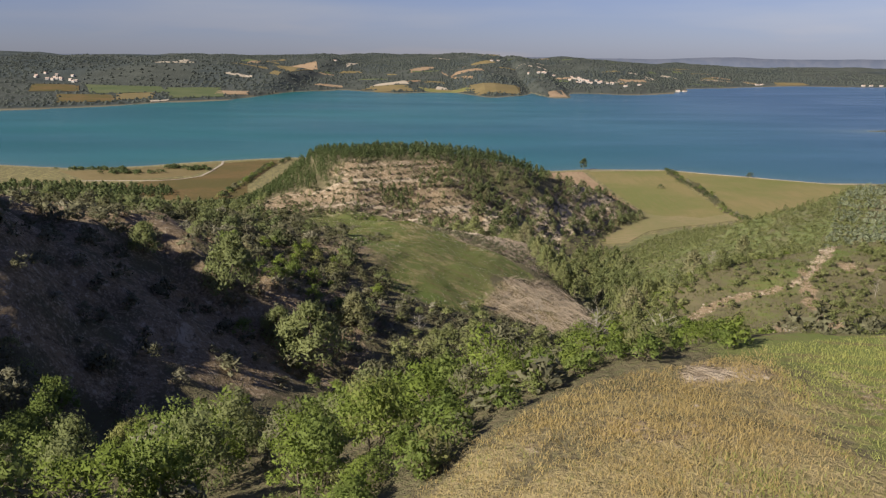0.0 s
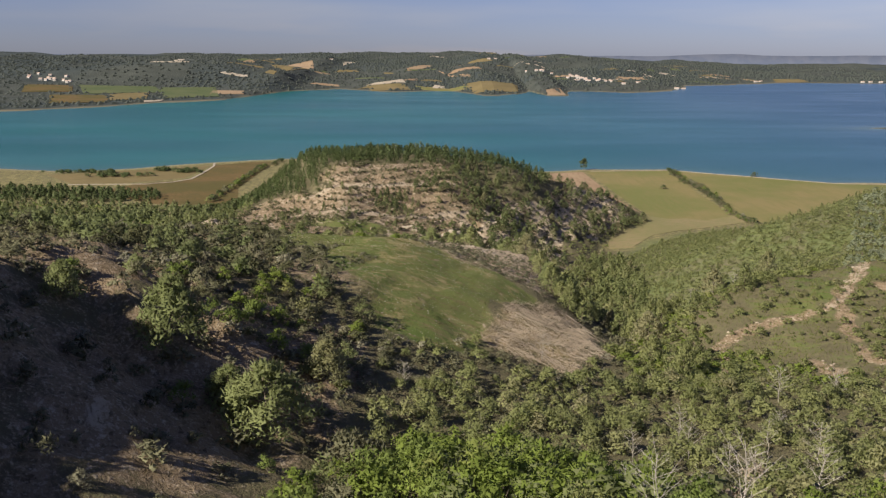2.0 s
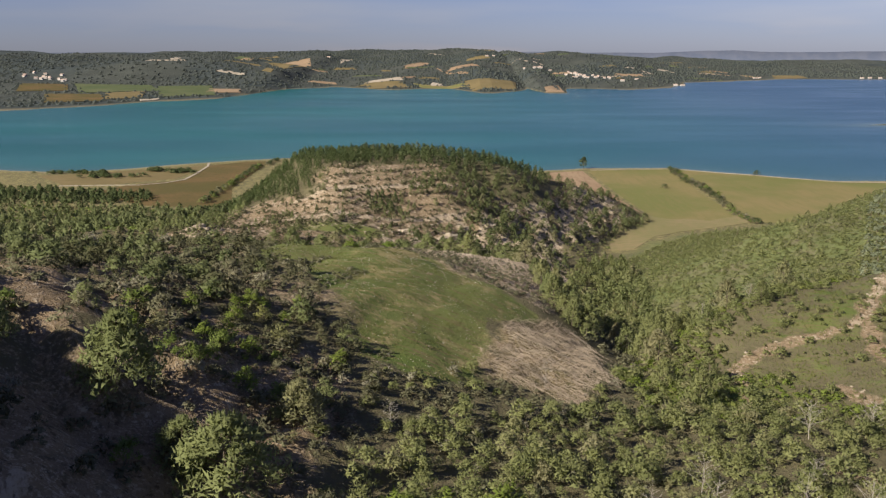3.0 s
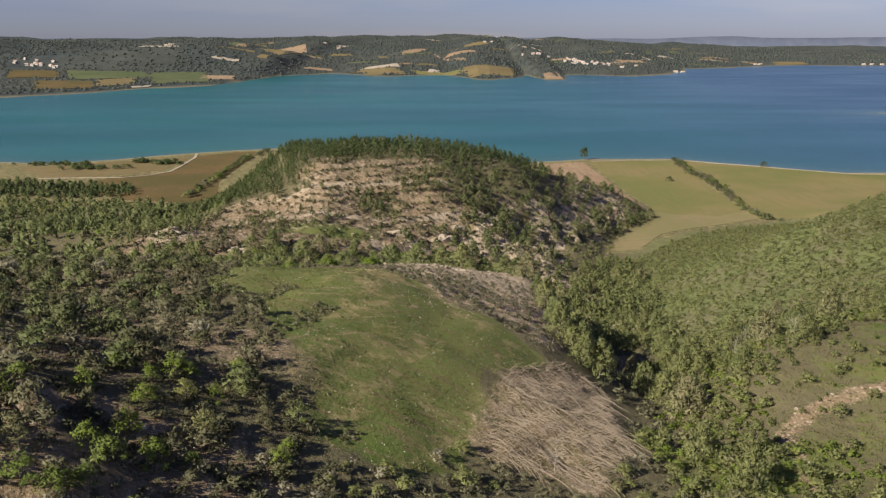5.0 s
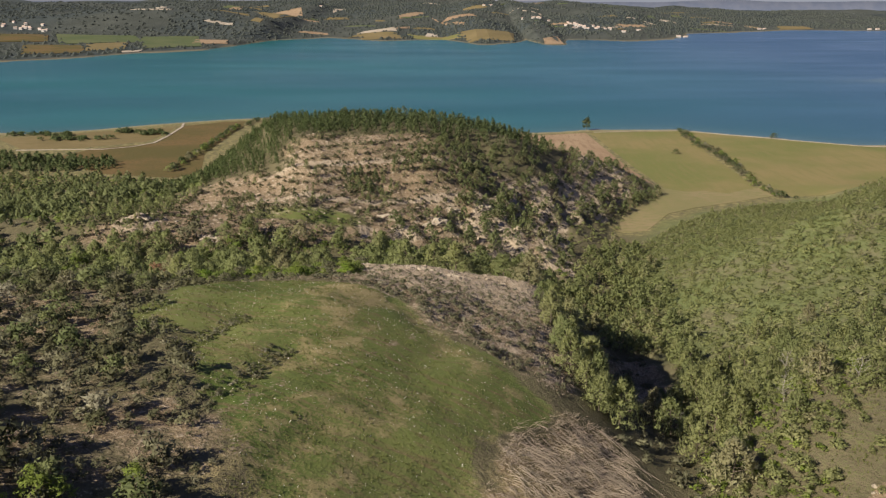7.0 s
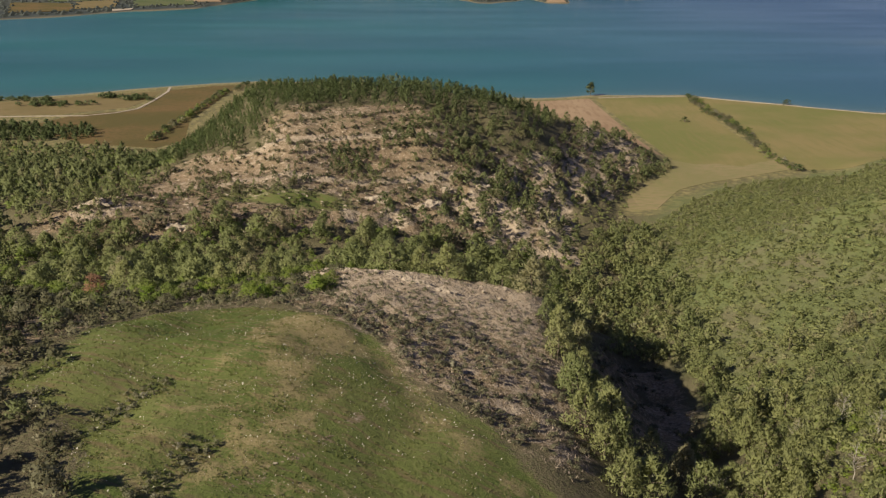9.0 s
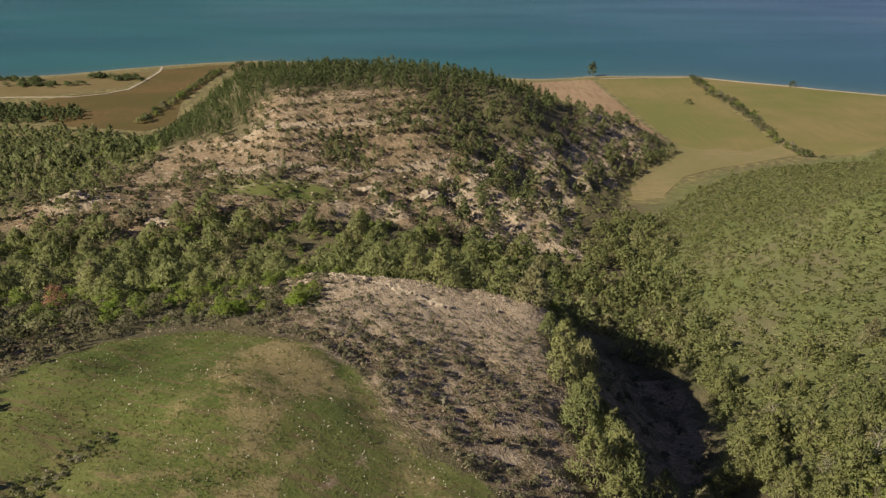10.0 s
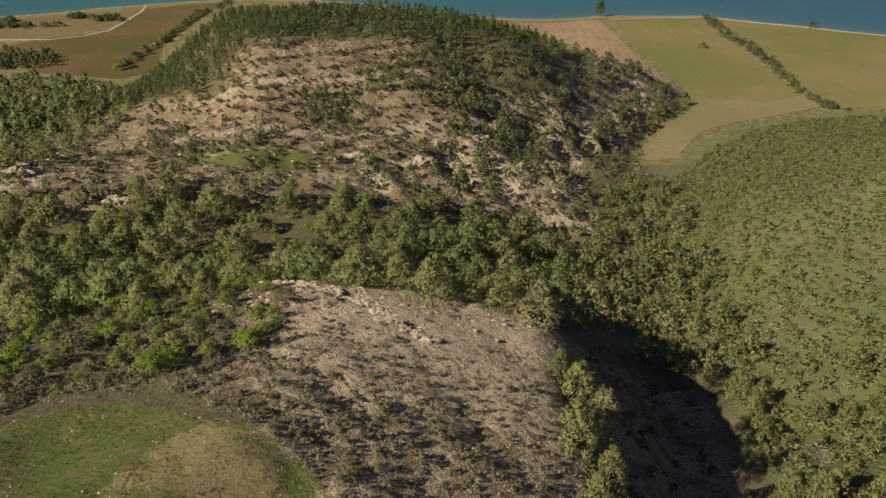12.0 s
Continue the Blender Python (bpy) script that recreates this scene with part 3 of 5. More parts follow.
    bare = np.maximum(bare, (0.6 + 0.3 * fbm(x, y, 8, 3, 103)) * soft_zone(x, y, SHADE_BANK, 4, 4))
    bare = np.maximum(bare, (0.5 + 0.2 * fbm(x, y, 8, 3, 125)) * soft_zone(x, y, [(-100, 100), (-42, 113), (-22, 126), (-18, 140), (-33, 166), (-38, 200), (-42, 235), (-100, 240)], 5, 4))
    bare = np.maximum(bare, 0.5 * soft_zone(x, y, RILLS, 2, 2))
    bare = np.maximum(bare, (0.62 + 0.25 * fbm(x, y, 6, 3, 129)) * soft_zone(x, y, [(19, 206), (28, 196), (44, 219), (52, 262), (42, 272), (22, 255), (17, 226)], 3, 3))
    bare = np.maximum(bare, 0.45 * ease(0.05, 0.5, fbm(x, y, 3.5, 3, 109)) * soft_zone(x, y, FORE_FIELD, 2))
    bare = bare * (1 - 0.8 * soft_zone(x, y, HILL_GREEN, 4, 4))
    for line, wide in ((TERRACE_PATH, 0.35), (BRANCH_PATH, 0.25), (LOWER_PATH, 0.3), (SCREE, 0.5), ([(30.6, 139.8), (33.5, 140.5)], 0.8), ([(58.5, 135), (60.5, 135.6)], 0.8), ([(76, 170), (79, 167)], 1.0), (LEDGE, 0.8)):
        bare = np.maximum(bare, 1 - ease(wide, wide + 1.5, along(x, y, line) + 0.7 * fbm(x, y, 4, 2, 67)))
    bare = np.maximum(bare, 0.9 * (1 - ease(0.7, 1.8, np.hypot((x - 8.2) * 0.9, y - 39.6) + 0.7 * fbm(x, y, 2, 2, 69))))
    bare = np.maximum(bare, 0.5 * (1 - ease(0.3, 1.3, along(x, y, KNOLL_PATH))))
    shore = np.where(near, 0.35 * (1 - ease(0.2, 0.7, z)), 0.2 * (1 - ease(0.3, 2.0, z)))
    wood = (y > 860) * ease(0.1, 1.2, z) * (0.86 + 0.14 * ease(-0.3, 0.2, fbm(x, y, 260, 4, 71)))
    slope = np.hypot(np.gradient(MESH_Z, GRID_X, axis=1), np.gradient(MESH_Z, GRID_Y, axis=0)).ravel()
    chalk = (0.46 + 0.36 * ease(200, 226, y)) * ease(-26, -10, x) * soft_zone(x, y, EROSION, 3, 3)
    chalk = np.maximum(chalk, 0.4 * soft_zone(x, y, HILL_FACE, 4, 4) * ease(-0.4, 0.35, fbm(x, y, 12, 3, 73)))
    chalk = np.maximum(chalk, 0.9 * soft_zone(x, y, HILL_FLANK, 4, 4) * ease(-0.5, -0.05, fbm(x * 1.6, y * 0.6, 12, 3, 107)))
    chalk = np.maximum(chalk, 0.7 * soft_zone(x, y, [(58, 470), (70, 462), (92, 494), (86, 520), (70, 520)], 4, 5))
    # two pale patches: sunlight on the bank's bare soil, put into the colour
    chalk = np.maximum(chalk, 0.6 * (1 - ease(0.8, 2.6, np.hypot(x + 15, y - 109) + 1.2 * fbm(x, y, 3, 2, 75))))
    chalk = np.maximum(chalk, 0.6 * (1 - ease(0.8, 3.0, np.hypot(x + 28.3, (y - 80.5) * 0.8) + 1.2 * fbm(x, y, 3, 2, 79))))
    chalk = np.maximum(chalk, 0.85 * (1 - ease(0.5, 1.6, np.hypot((x - 8.2) * 0.8, y - 39.6) + 0.6 * fbm(x, y, 2, 2, 113))))
    chalk = np.maximum(chalk, 0.6 * (1 - ease(0.2, 1.6, along(x, y, TERRACE_PATH) + 0.9 * fbm(x, y, 4, 2, 77))))
    for line, wide in ((LEDGE, 1.1), ([(-14, 247), (-6, 241), (2, 236), (9, 234)], 0.4), (HILL_TRACK, 0.8), (HILL_TRACK_2, 0.6)):
        chalk = np.maximum(chalk, 0.9 * (1 - ease(wide, wide + 1.6, along(x, y, line) + 0.7 * fbm(x, y, 4, 2, 77))))
    chalk = np.maximum(chalk, (0.42 + 0.2 * fbm(x, y, 5, 3, 117)) * soft_zone(x, y, RILLS, 2, 2))
    chalk = np.maximum(chalk, 0.75 * (1 - ease(4, 9, np.hypot(x + 93, (y - 313) * 0.8) + 2.5 * fbm(x, y, 5, 3, 133))))
    one = np.ones_like(x)
    meadow = soft_zone(x, y, [(48, 190), (85, 196), (140, 240), (270, 430), (250, 520), (160, 488), (124, 464), (100, 440), (66, 390), (58, 330), (54, 250)], 6, 6) * (0.75 + 0.25 * ease(-0.4, 0.2, fbm(x, y, 14, 3, 127)))
    me.attributes.new("meadow", "FLOAT", "POINT").data.foreach_set("value", meadow.astype(np.float32))
    me.color_attributes.new("cover", "FLOAT_COLOR", "POINT").data.foreach_set("color", np.stack([grass, bare, dry, one], -1).astype(np.float32).ravel())
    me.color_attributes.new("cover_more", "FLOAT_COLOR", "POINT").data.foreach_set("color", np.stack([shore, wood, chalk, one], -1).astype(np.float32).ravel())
    tagged(new("ground", me), "hilly ground of grass, bare pale soil and woodland floor round a lake", "ground", kind="structure")


def make_lake():
    xs = np.unique(np.concatenate([np.arange(-480, 480, 9.0), spread(-2600, 2600, 40, -480, 480, 60, 1.1)]))
    ys = np.concatenate([np.arange(610, 860, 6.0), np.arange(860, 3400, 50.0)])
    x, y = np.meshgrid(xs, ys)
    bed = height(x, y)
    d = np.interp(x, column(NEAR_SHORE, 0), column(NEAR_SHORE, 1)) - y
    shallow = np.where(y < 1000, np.exp(np.minimum(0, d) / 12) * 0.4 + 0.2 * np.exp(np.minimum(0, d) / 70), ease(-2.5, 0.2, bed) * 0.3)
    shallow = np.maximum(shallow, 0.7 * np.exp(-np.maximum(0, np.hypot((x - 640) / 2.2, (y - 1155) * 1.6) - 37) / 14))
    k = np.arange(x.size).reshape(x.shape)
    faces = np.stack([k[:-1, :-1], k[:-1, 1:], k[1:, 1:], k[1:, :-1]], -1).reshape(-1, 4)
    me = fast_mesh("lake", np.stack([x.ravel(), y.ravel(), np.zeros(x.size)], -1), faces, WATER, smooth=True)
    me.attributes.new("shallow", "FLOAT", "POINT").data.foreach_set("value", shallow.ravel().astype(np.float32))
    tagged(new("water", me), "wide calm turquoise and blue lake with a pale shallow rim", "lake", kind="structure")


def clip_cell(poly, x0, y0, x1, y1):
    for axis, bound, sign in ((0, x0, 1), (0, x1, -1), (1, y0, 1), (1, y1, -1)):
        out = []
        for a, b in zip(poly, poly[1:] + poly[:1]):
            da, db = sign * (a[axis] - bound), sign * (b[axis] - bound)
            if da >= 0:
                out.append(a)
            if (da >= 0) != (db >= 0):
                s = da / (da - db)
                out.append((a[0] + s * (b[0] - a[0]), a[1] + s * (b[1] - a[1])))
        poly = out
        if len(poly) < 3:
            return []
    return poly


def drape(name, poly, material, label, category, lift=0.07, step=5.0, thick=0.3):
    """A patch that lies on the ground inside a polygon of the plan, with a low edge."""
    bm = bmesh.new()
    xs, ys = [p[0] for p in poly], [p[1] for p in poly]
    seen = {}

    def vert(p, z):
        key = (round(p[0], 2), round(p[1], 2))
        if key not in seen:
            seen[key] = bm.verts.new((key[0], key[1], z))
        return seen[key]

    for i in range(math.floor(min(xs) / step), math.ceil(max(xs) / step)):
        for j in range(math.floor(min(ys) / step), math.ceil(max(ys) / step)):
            cell = clip_cell(list(poly), i * step, j * step, (i + 1) * step, (j + 1) * step)
            if len(cell) < 3:
                continue
            corners = []
            for p in cell:
                v = vert(p, float(surface(p[0], p[1])) + lift)
                if v not in corners:
                    corners.append(v)
            if len(corners) > 2:
                try:
                    bm.faces.new(corners)
                except ValueError:
                    pass
    bmesh.ops.recalc_face_normals(bm, faces=bm.faces)
    rim = [e for e in bm.edges if e.is_boundary]
    made = bmesh.ops.extrude_edge_only(bm, edges=rim)["geom"]
    for v in made:
        if isinstance(v, bmesh.types.BMVert):
            v.co.z -= lift + thick
    up = sum(f.normal.z for f in bm.faces)
    if up < 0:
        bmesh.ops.reverse_faces(bm, faces=bm.faces)
    return tagged(part(name, bm, material), label, category, kind="structure")


def ribbon(line, wide, wobble=0.0):
    """The outline of a strip along a line of the plan."""
    left, right = [], []
    for k, (x, y) in enumerate(line):
        a, b = line[max(0, k - 1)], line[min(len(line) - 1, k + 1)]
        d = Vector((b[0] - a[0], b[1] - a[1])).normalized()
        w = wide * (1 + wobble * random.uniform(-1, 1)) / 2
        left.append((x - d.y * w, y + d.x * w))
        right.append((x + d.y * w, y - d.x * w))
    return left + right[::-1]


# ---- plants ----
def leaf_cloud(rng, centres, radii, count, size, outward=0.6, up=0.3, slim=0.5, spiky=0.0):
    """Small leaves or needle sprays round clump centres: arrays of corners, three to a leaf. spiky: the share that stands out from the clump."""
    which = np.repeat(np.arange(len(centres)), count)
    n = len(which)
    way = rng.normal(size=(n, 3))
    way /= np.linalg.norm(way, axis=1)[:, None]
    reach = rng.random(n) ** 0.4
    at = centres[which] + way * (reach * radii[which])[:, None] * np.array([1, 1, 0.8])
    face = way * outward + rng.normal(size=(n, 3)) * 0.38 + np.array([0, 0, up])
    face /= np.linalg.norm(face, axis=1)[:, None]
    point = np.cross(face, rng.normal(size=(n, 3)))
    point /= np.linalg.norm(point, axis=1)[:, None] + 1e-9
    stand = (rng.random(n) < spiky)[:, None]
    spine = way * 0.5 + rng.normal(size=(n, 3)) * 0.25 + np.array([0, 0, 0.75])
    spine /= np.linalg.norm(spine, axis=1)[:, None]
    side = np.cross(np.where(stand, rng.normal(size=(n, 3)), face), np.where(stand, spine, point))
    side /= np.linalg.norm(side, axis=1)[:, None] + 1e-9
    point = np.where(stand, spine, point)
    s = size * rng.uniform(0.6, 1.35, n)[:, None]
    long, thin = np.where(stand, 1.25, 1.0), np.where(stand, 0.6, 1.0)
    a = at - side * s * slim * 0.5 * thin - point * s * 0.3
    b = at + side * s * slim * 0.5 * thin - point * s * 0.3
    c = at + point * s * 0.7 * long
    # soft shading: each leaf takes the rounding of its clump and crown
    whole = centres[which] - np.array([0, 0, 0.45])
    soft = way * 0.55 + whole * 1.2 + np.array([0, 0, 0.65]) + rng.normal(size=(n, 3)) * 0.25
    soft /= np.linalg.norm(soft, axis=1)[:, None]
    back = (np.cross(b - a, c - a) * soft).sum(1) < 0
    a[back], b[back] = b[back].copy(), a[back].copy()
    return np.concatenate([np.stack([a, b, c], 1).reshape(-1, 3), np.repeat(soft, 3, 0)], 1)


def pine_crown(rng, limbs, count, size, lean=1.0, slim=0.5):
    """A crown one unit high, from its limbs' tufts."""
    centres, radii = [], []
    for k in range(limbs):
        t = (k + 0.5) / limbs
        z = 0.16 + 0.8 * t
        r = (0.36 * (1 - t) ** 0.75 * rng.uniform(0.65, 1.2) + 0.02) * lean
        a = k * 2.4 + rng.uniform(-0.5, 0.5)
        centres.append((r * math.cos(a), r * math.sin(a), z + rng.uniform(-0.04, 0.04)))
        radii.append(0.135 * (1.15 - 0.6 * t) * rng.uniform(0.8, 1.2) * lean)
    return leaf_cloud(rng, np.array(centres), np.array(radii), count, size, 0.7, 0.45, slim, 0.55)


def bush_crown(rng, lobes, count, size, flat=0.75, slim=0.6):
    centres, radii = [], []
    for k in range(lobes):
        a, t = k * 2.4 + rng.uniform(-0.5, 0.5), (k + 0.5) / lobes
        r = 0.37 * math.sqrt(t) * rng.uniform(0.65, 1.2)
        centres.append((r * math.cos(a), r * math.sin(a), (0.32 + 0.5 * (1 - t) + rng.uniform(-0.16, 0.14)) * flat))
        radii.append(0.17 * rng.uniform(0.7, 1.35))
    return leaf_cloud(rng, np.array(centres), np.array(radii), count, size, 0.6, 0.3, slim, 0.3)


def stem_mesh(name, rng, tall, thick, limbs, reach, material, spread_up=0.5, sides=6):
    """A tapered trunk with limbs."""
    bm = bmesh.new()

    def rod(a, b, r0, r1):
        a, b = Vector(a), Vector(b)
        turn = (b - a).to_track_quat("Z", "Y")
        ring = [[bm.verts.new(p + turn @ Vector((r * math.cos(2 * math.pi * k / sides), r * math.sin(2 * math.pi * k / sides), 0))) for k in range(sides)] for p, r in ((a, r0), (b, r1))]
        for k in range(sides):
            bm.faces.new((ring[0][k], ring[0][(k + 1) % sides], ring[1][(k + 1) % sides], ring[1][k]))
        bm.faces.new(ring[1])

    spine = [Vector((0, 0, -0.06))] + [Vector((rng.uniform(-0.03, 0.03), rng.uniform(-0.03, 0.03), tall * (k + 1) / 4)) for k in range(4)]
    rings = [[bm.verts.new(p + Vector((thick * 0.72 ** n * math.cos(2 * math.pi * k / sides), thick * 0.72 ** n * math.sin(2 * math.pi * k / sides), 0))) for k in range(sides)] for n, p in enumerate(spine)]
    for low, high in zip(rings, rings[1:]):
        for k in range(sides):
            bm.faces.new((low[k], low[(k + 1) % sides], high[(k + 1) % sides], high[k]))
    bm.faces.new(rings[-1])
    for k in range(limbs):
        t = 0.25 + 0.7 * (k + 0.5) / limbs
        a = k * 2.4 + rng.uniform(-0.4, 0.4)
        out = reach * (1.1 - 0.75 * t) * rng.uniform(0.7, 1.2)
        base = Vector((0, 0, tall * t))
        tip = base + Vector((out * math.cos(a), out * math.sin(a), out * spread_up * rng.uniform(0.5, 1.3)))
        rod(base, tip, thick * 0.42 * (1.1 - t * 0.6), thick * 0.12)
        if limbs > 9:
            mid = base.lerp(tip, 0.55)
            for s in (-1, 1):
                rod(mid, mid + Vector((out * 0.45 * math.cos(a + s * 0.8), out * 0.45 * math.sin(a + s * 0.8), out * 0.25)), thick * 0.16, thick * 0.06)
    me = bpy.data.meshes.new(name)
    bm.to_mesh(me)
    bm.free()
    me.materials.append(material)
    return me


def crown_mesh(name, corners, material):
    return fast_mesh(name, corners[:, :3], np.arange(len(corners)).reshape(-1, 3), material, normals=corners[:, 3:])


def visible(x, y):
    """The wedge of land that the flight looks over."""
    return (np.abs(x) < 0.6 * y + 14) & (y > 18)


def scatter(rng, poly, gap, keep=1.0, seed=0, patch=None):
    """Uneven places inside a polygon of the plan, about gap metres apart."""
    xs, ys = [p[0] for p in poly], [p[1] for p in poly]
    gx, gy = np.meshgrid(np.arange(min(xs), max(xs), gap), np.arange(min(ys), max(ys), gap))
    gx, gy = gx.ravel() + rng.uniform(-0.55, 0.55, gx.size) * gap, gy.ravel() + rng.uniform(-0.55, 0.55, gy.size) * gap
    ok = (inside(gx, gy, poly) > 0) & visible(gx, gy)
    level = keep
    if patch:
        level = keep * ease(patch[1], patch[2], fbm(gx, gy, patch[0], 3, seed))
    ok &= rng.random(gx.size) < level
    return np.stack([gx[ok], gy[ok]], -1)


def turned(corners, places, tall, wide, rng, sink=0.03, tints=None):
    """Copies of a crown joined into arrays of corners and tints."""
    out, tone = [], []
    for (x, y), h, w in zip(places, tall, wide):
        a = rng.uniform(0, 6.283)
        c, s = math.cos(a), math.sin(a)
        p = corners[rng.integers(len(corners))]
        q = np.empty_like(p)
        q[:, 0] = x + (p[:, 0] * c - p[:, 1] * s) * w
        q[:, 1] = y + (p[:, 0] * s + p[:, 1] * c) * w
        q[:, 2] = float(surface(x, y)) + (p[:, 2] - sink) * h
        q[:, 3], q[:, 4], q[:, 5] = p[:, 3] * c - p[:, 4] * s, p[:, 3] * s + p[:, 4] * c, p[:, 5]
        out.append(q)
        tone.append(np.full(len(q), rng.uniform(0.02, 1.0)))
    return (np.concatenate(out), np.concatenate(tone)) if out else (np.zeros((0, 6)), np.zeros(0))


def wood_of(name, rng, corners, places, low, high, material, label, category, broad=1.0):
    """Many plants as one uncountable mass."""
    tall = rng.uniform(low, high, len(places)) * rng.uniform(0.8, 1.1, len(places))
    at, tone = turned(corners, places, tall, tall * broad * rng.uniform(0.85, 1.2, len(places)), rng)
    me = fast_mesh(name, at[:, :3], np.arange(len(at)).reshape(-1, 3), material, tone, normals=at[:, 3:])
    return tagged(new(name, me), label, category, kind="stuff")


def plants(name, rng, kinds, places, low, high, label, category, group, broad=1.0, sink=0.03):
    """Countable plants, each a thing of its own with a stem and a crown. kinds: (stem, crown) meshes."""
    first = {}
    for x, y in places:
        k = int(rng.integers(len(kinds)))
        h = rng.uniform(low, high)
        w = h * broad * rng.uniform(0.85, 1.15)
        m = Matrix.LocRotScale((x, y, float(surface(x, y)) - sink * h), Euler((rng.uniform(-0.06, 0.06), rng.uniform(-0.06, 0.06), rng.uniform(0, 6.283))), None) @ Matrix.Diagonal((w, w, h, 1))
        if k not in first:
            top = tagged(new(name), label, category, group)
            for part_name, me in zip(("trunk", "crown"), kinds[k]):
                if me is not None:
                    part(part_name, me, None, top)
            top.matrix_basis = m
            first[k] = (top, Matrix(m))
        else:
            top = first[k][0]
            keep = top.matrix_basis.copy()
            top.matrix_basis = Matrix.Identity(4)
            copy_thing(top, m)
            top.matrix_basis = keep


make_ground()
make_lake()
rng = np.random.default_rng(7)

# ---- fields and tracks by the lake ----
drape("crop_field", [(108, 717), (178, 726), (176, 660), (172, 620), (170, 560), (166, 520), (150, 506), (131, 504), (117, 520), (113, 576)], CROP, "yellow-green field of ripening crop by the lake shore", "field")
drape("shore_field", [(183, 727), (246, 686), (300, 656), (380, 640), (380, 520), (262, 520), (200, 498), (174, 500), (175, 540), (180, 590), (180, 640)], CROP, "olive and straw-coloured field beside a hedge", "field")
drape("ploughed_strip", [(48, 702), (104, 717), (109, 576), (113, 522), (104, 532), (92, 580), (71, 640), (52, 680)], PLOUGHED, "bare pinkish ploughed field at the water's edge", "field")
drape("field_corner", [(110, 526), (118, 519), (126, 511), (136, 513), (148, 507), (158, 515), (169, 520), (169, 500), (150, 490), (122, 474), (104, 459), (86, 425), (73, 424), (80, 452), (89, 481), (100, 496)], SANDY, "pale stubble corner of a field below the hill", "field", 0.12)
drape("west_pasture", [(-250, 640), (-214, 664), (-216, 700), (-222, 752), (-196, 776), (-170, 782), (-172, 744), (-166, 622), (-150, 560), (-160, 540), (-206, 552), (-262, 600)], PASTURE, "brownish pasture between a dirt track and a hedge", "field")
drape("west_stubble", [(-345, 690), (-310, 700), (-290, 716), (-262, 728), (-226, 748), (-222, 708), (-224, 672), (-260, 644), (-300, 640)], STUBBLE, "tan stubble field by the lake", "field")
drape("dirt_track", ribbon([(-300, 634), (-273, 637), (-241, 639), (-225, 650), (-216, 667), (-217, 700), (-221, 745), (-228, 772)], 2.0), TRACK, "pale dirt track leading to the shore", "track", 0.25)
drape("shore_track", ribbon([(112, 722), (150, 729), (184, 731), (230, 703), (290, 662), (340, 654)], 1.8), TRACK, "thin pale track along the lake shore", "track", 0.25)

# ---- tufts, shrubs, woods ----
VALLEY_PINE = [pine_crown(rng, 28, 25, 0.1, 1.25, 0.5) for k in range(8)]
FAR_PINE = [pine_crown(rng, 18, 13, 0.125, 1.0, 0.6) for k in range(8)]
SPIRE_PINE = [pine_crown(rng, 13, 9, 0.15, 0.8, 0.6) for k in range(8)]
DISTANT_PINE = [pine_crown(rng, 12, 8, 0.22, 1.05, 0.8) for k in range(6)]
LOW_BUSH = [bush_crown(rng, 8, 5, 0.28, 0.8) for k in range(8)]
FAR_BUSH = [bush_crown(rng, 9, 9, 0.22) for k in range(8)]
SLOPE_TUFT = [bush_crown(rng, 7, 5, 0.25, 0.8) for k in range(8)]
VALLEY_BUSH = [bush_crown(rng, 12, 14, 0.16, 0.95) for k in range(8)]
SMALL_SHRUB = [bush_crown(rng, 9, 10, 0.2, 0.8) for k in range(8)]

HILL_TOP = [(-56, 414), (-36, 419), (-20, 425), (-6, 424), (8, 428), (30, 436), (40, 450), (50, 480), (40, 502), (-60, 502)]
PLANTATION = [(-140, 450), (-110, 393), (-88, 386), (-64, 381), (-66, 404), (-56, 414), (-44, 420), (-42, 530), (-130, 545)]
HILL_ROWS = [(-22, 380), (3, 394), (24, 415), (44, 422), (46, 446), (30, 436), (8, 428), (-6, 424), (-10, 410), (-22, 395)]
EAST_END = [(38, 440), (60, 446), (84, 460), (110, 494), (110, 507), (88, 530), (60, 530), (44, 486)]
EAST_GAP = [(46, 380), (58, 384), (66, 402), (74, 428), (84, 458), (94, 474), (106, 486), (100, 490), (84, 468), (60, 440), (48, 410)]
SHADE_FLOOR = [(20, 206), (28, 197), (36, 204), (43, 219), (49, 244), (51, 262), (48, 272), (40, 270), (30, 262), (22, 250), (18, 226)]
DARK_GAP = [(22, 250), (34, 250), (44, 264), (46, 280), (36, 284), (26, 268)]
FOOT_BAND = [(-105, 250), (-46, 233), (-38, 248), (-10, 252), (18, 250), (30, 300), (40, 345), (-5, 334), (-45, 318), (-60, 318), (-72, 300), (-105, 298)]
EAST_SLOPE = [(50, 205), (78, 192), (90, 200), (150, 300), (262, 430), (252, 515), (190, 486), (155, 480), (124, 458), (102, 434), (82, 405), (68, 390), (58, 330), (52, 250)]
WEST_FOREST = [(-460, 200), (-95, 235), (-108, 300), (-112, 340), (-92, 390), (-122, 440), (-138, 500), (-160, 524), (-205, 548), (-225, 540), (-460, 560)]
PLATEAU = [(-120, 112), (-44, 116), (-30, 112), (-12, 112), (-6, 116), (-12, 124), (-17, 138), (-30, 166), (-36, 180), (-34, 205), (-38, 232), (-120, 240)]
GULLY = [(-34, 16), (-14, 16), (-5, 30.5), (-3.4, 33.6), (-0.9, 35.4), (2.0, 39.6), (6.8, 41.8), (11, 44.4), (15, 45.8), (22, 47.5), (45, 51.5), (95, 55), (95, 118), (60, 128), (30, 130), (12, 124), (-4, 114), (-11, 100), (-14, 80), (-22, 62), (-34, 45)]


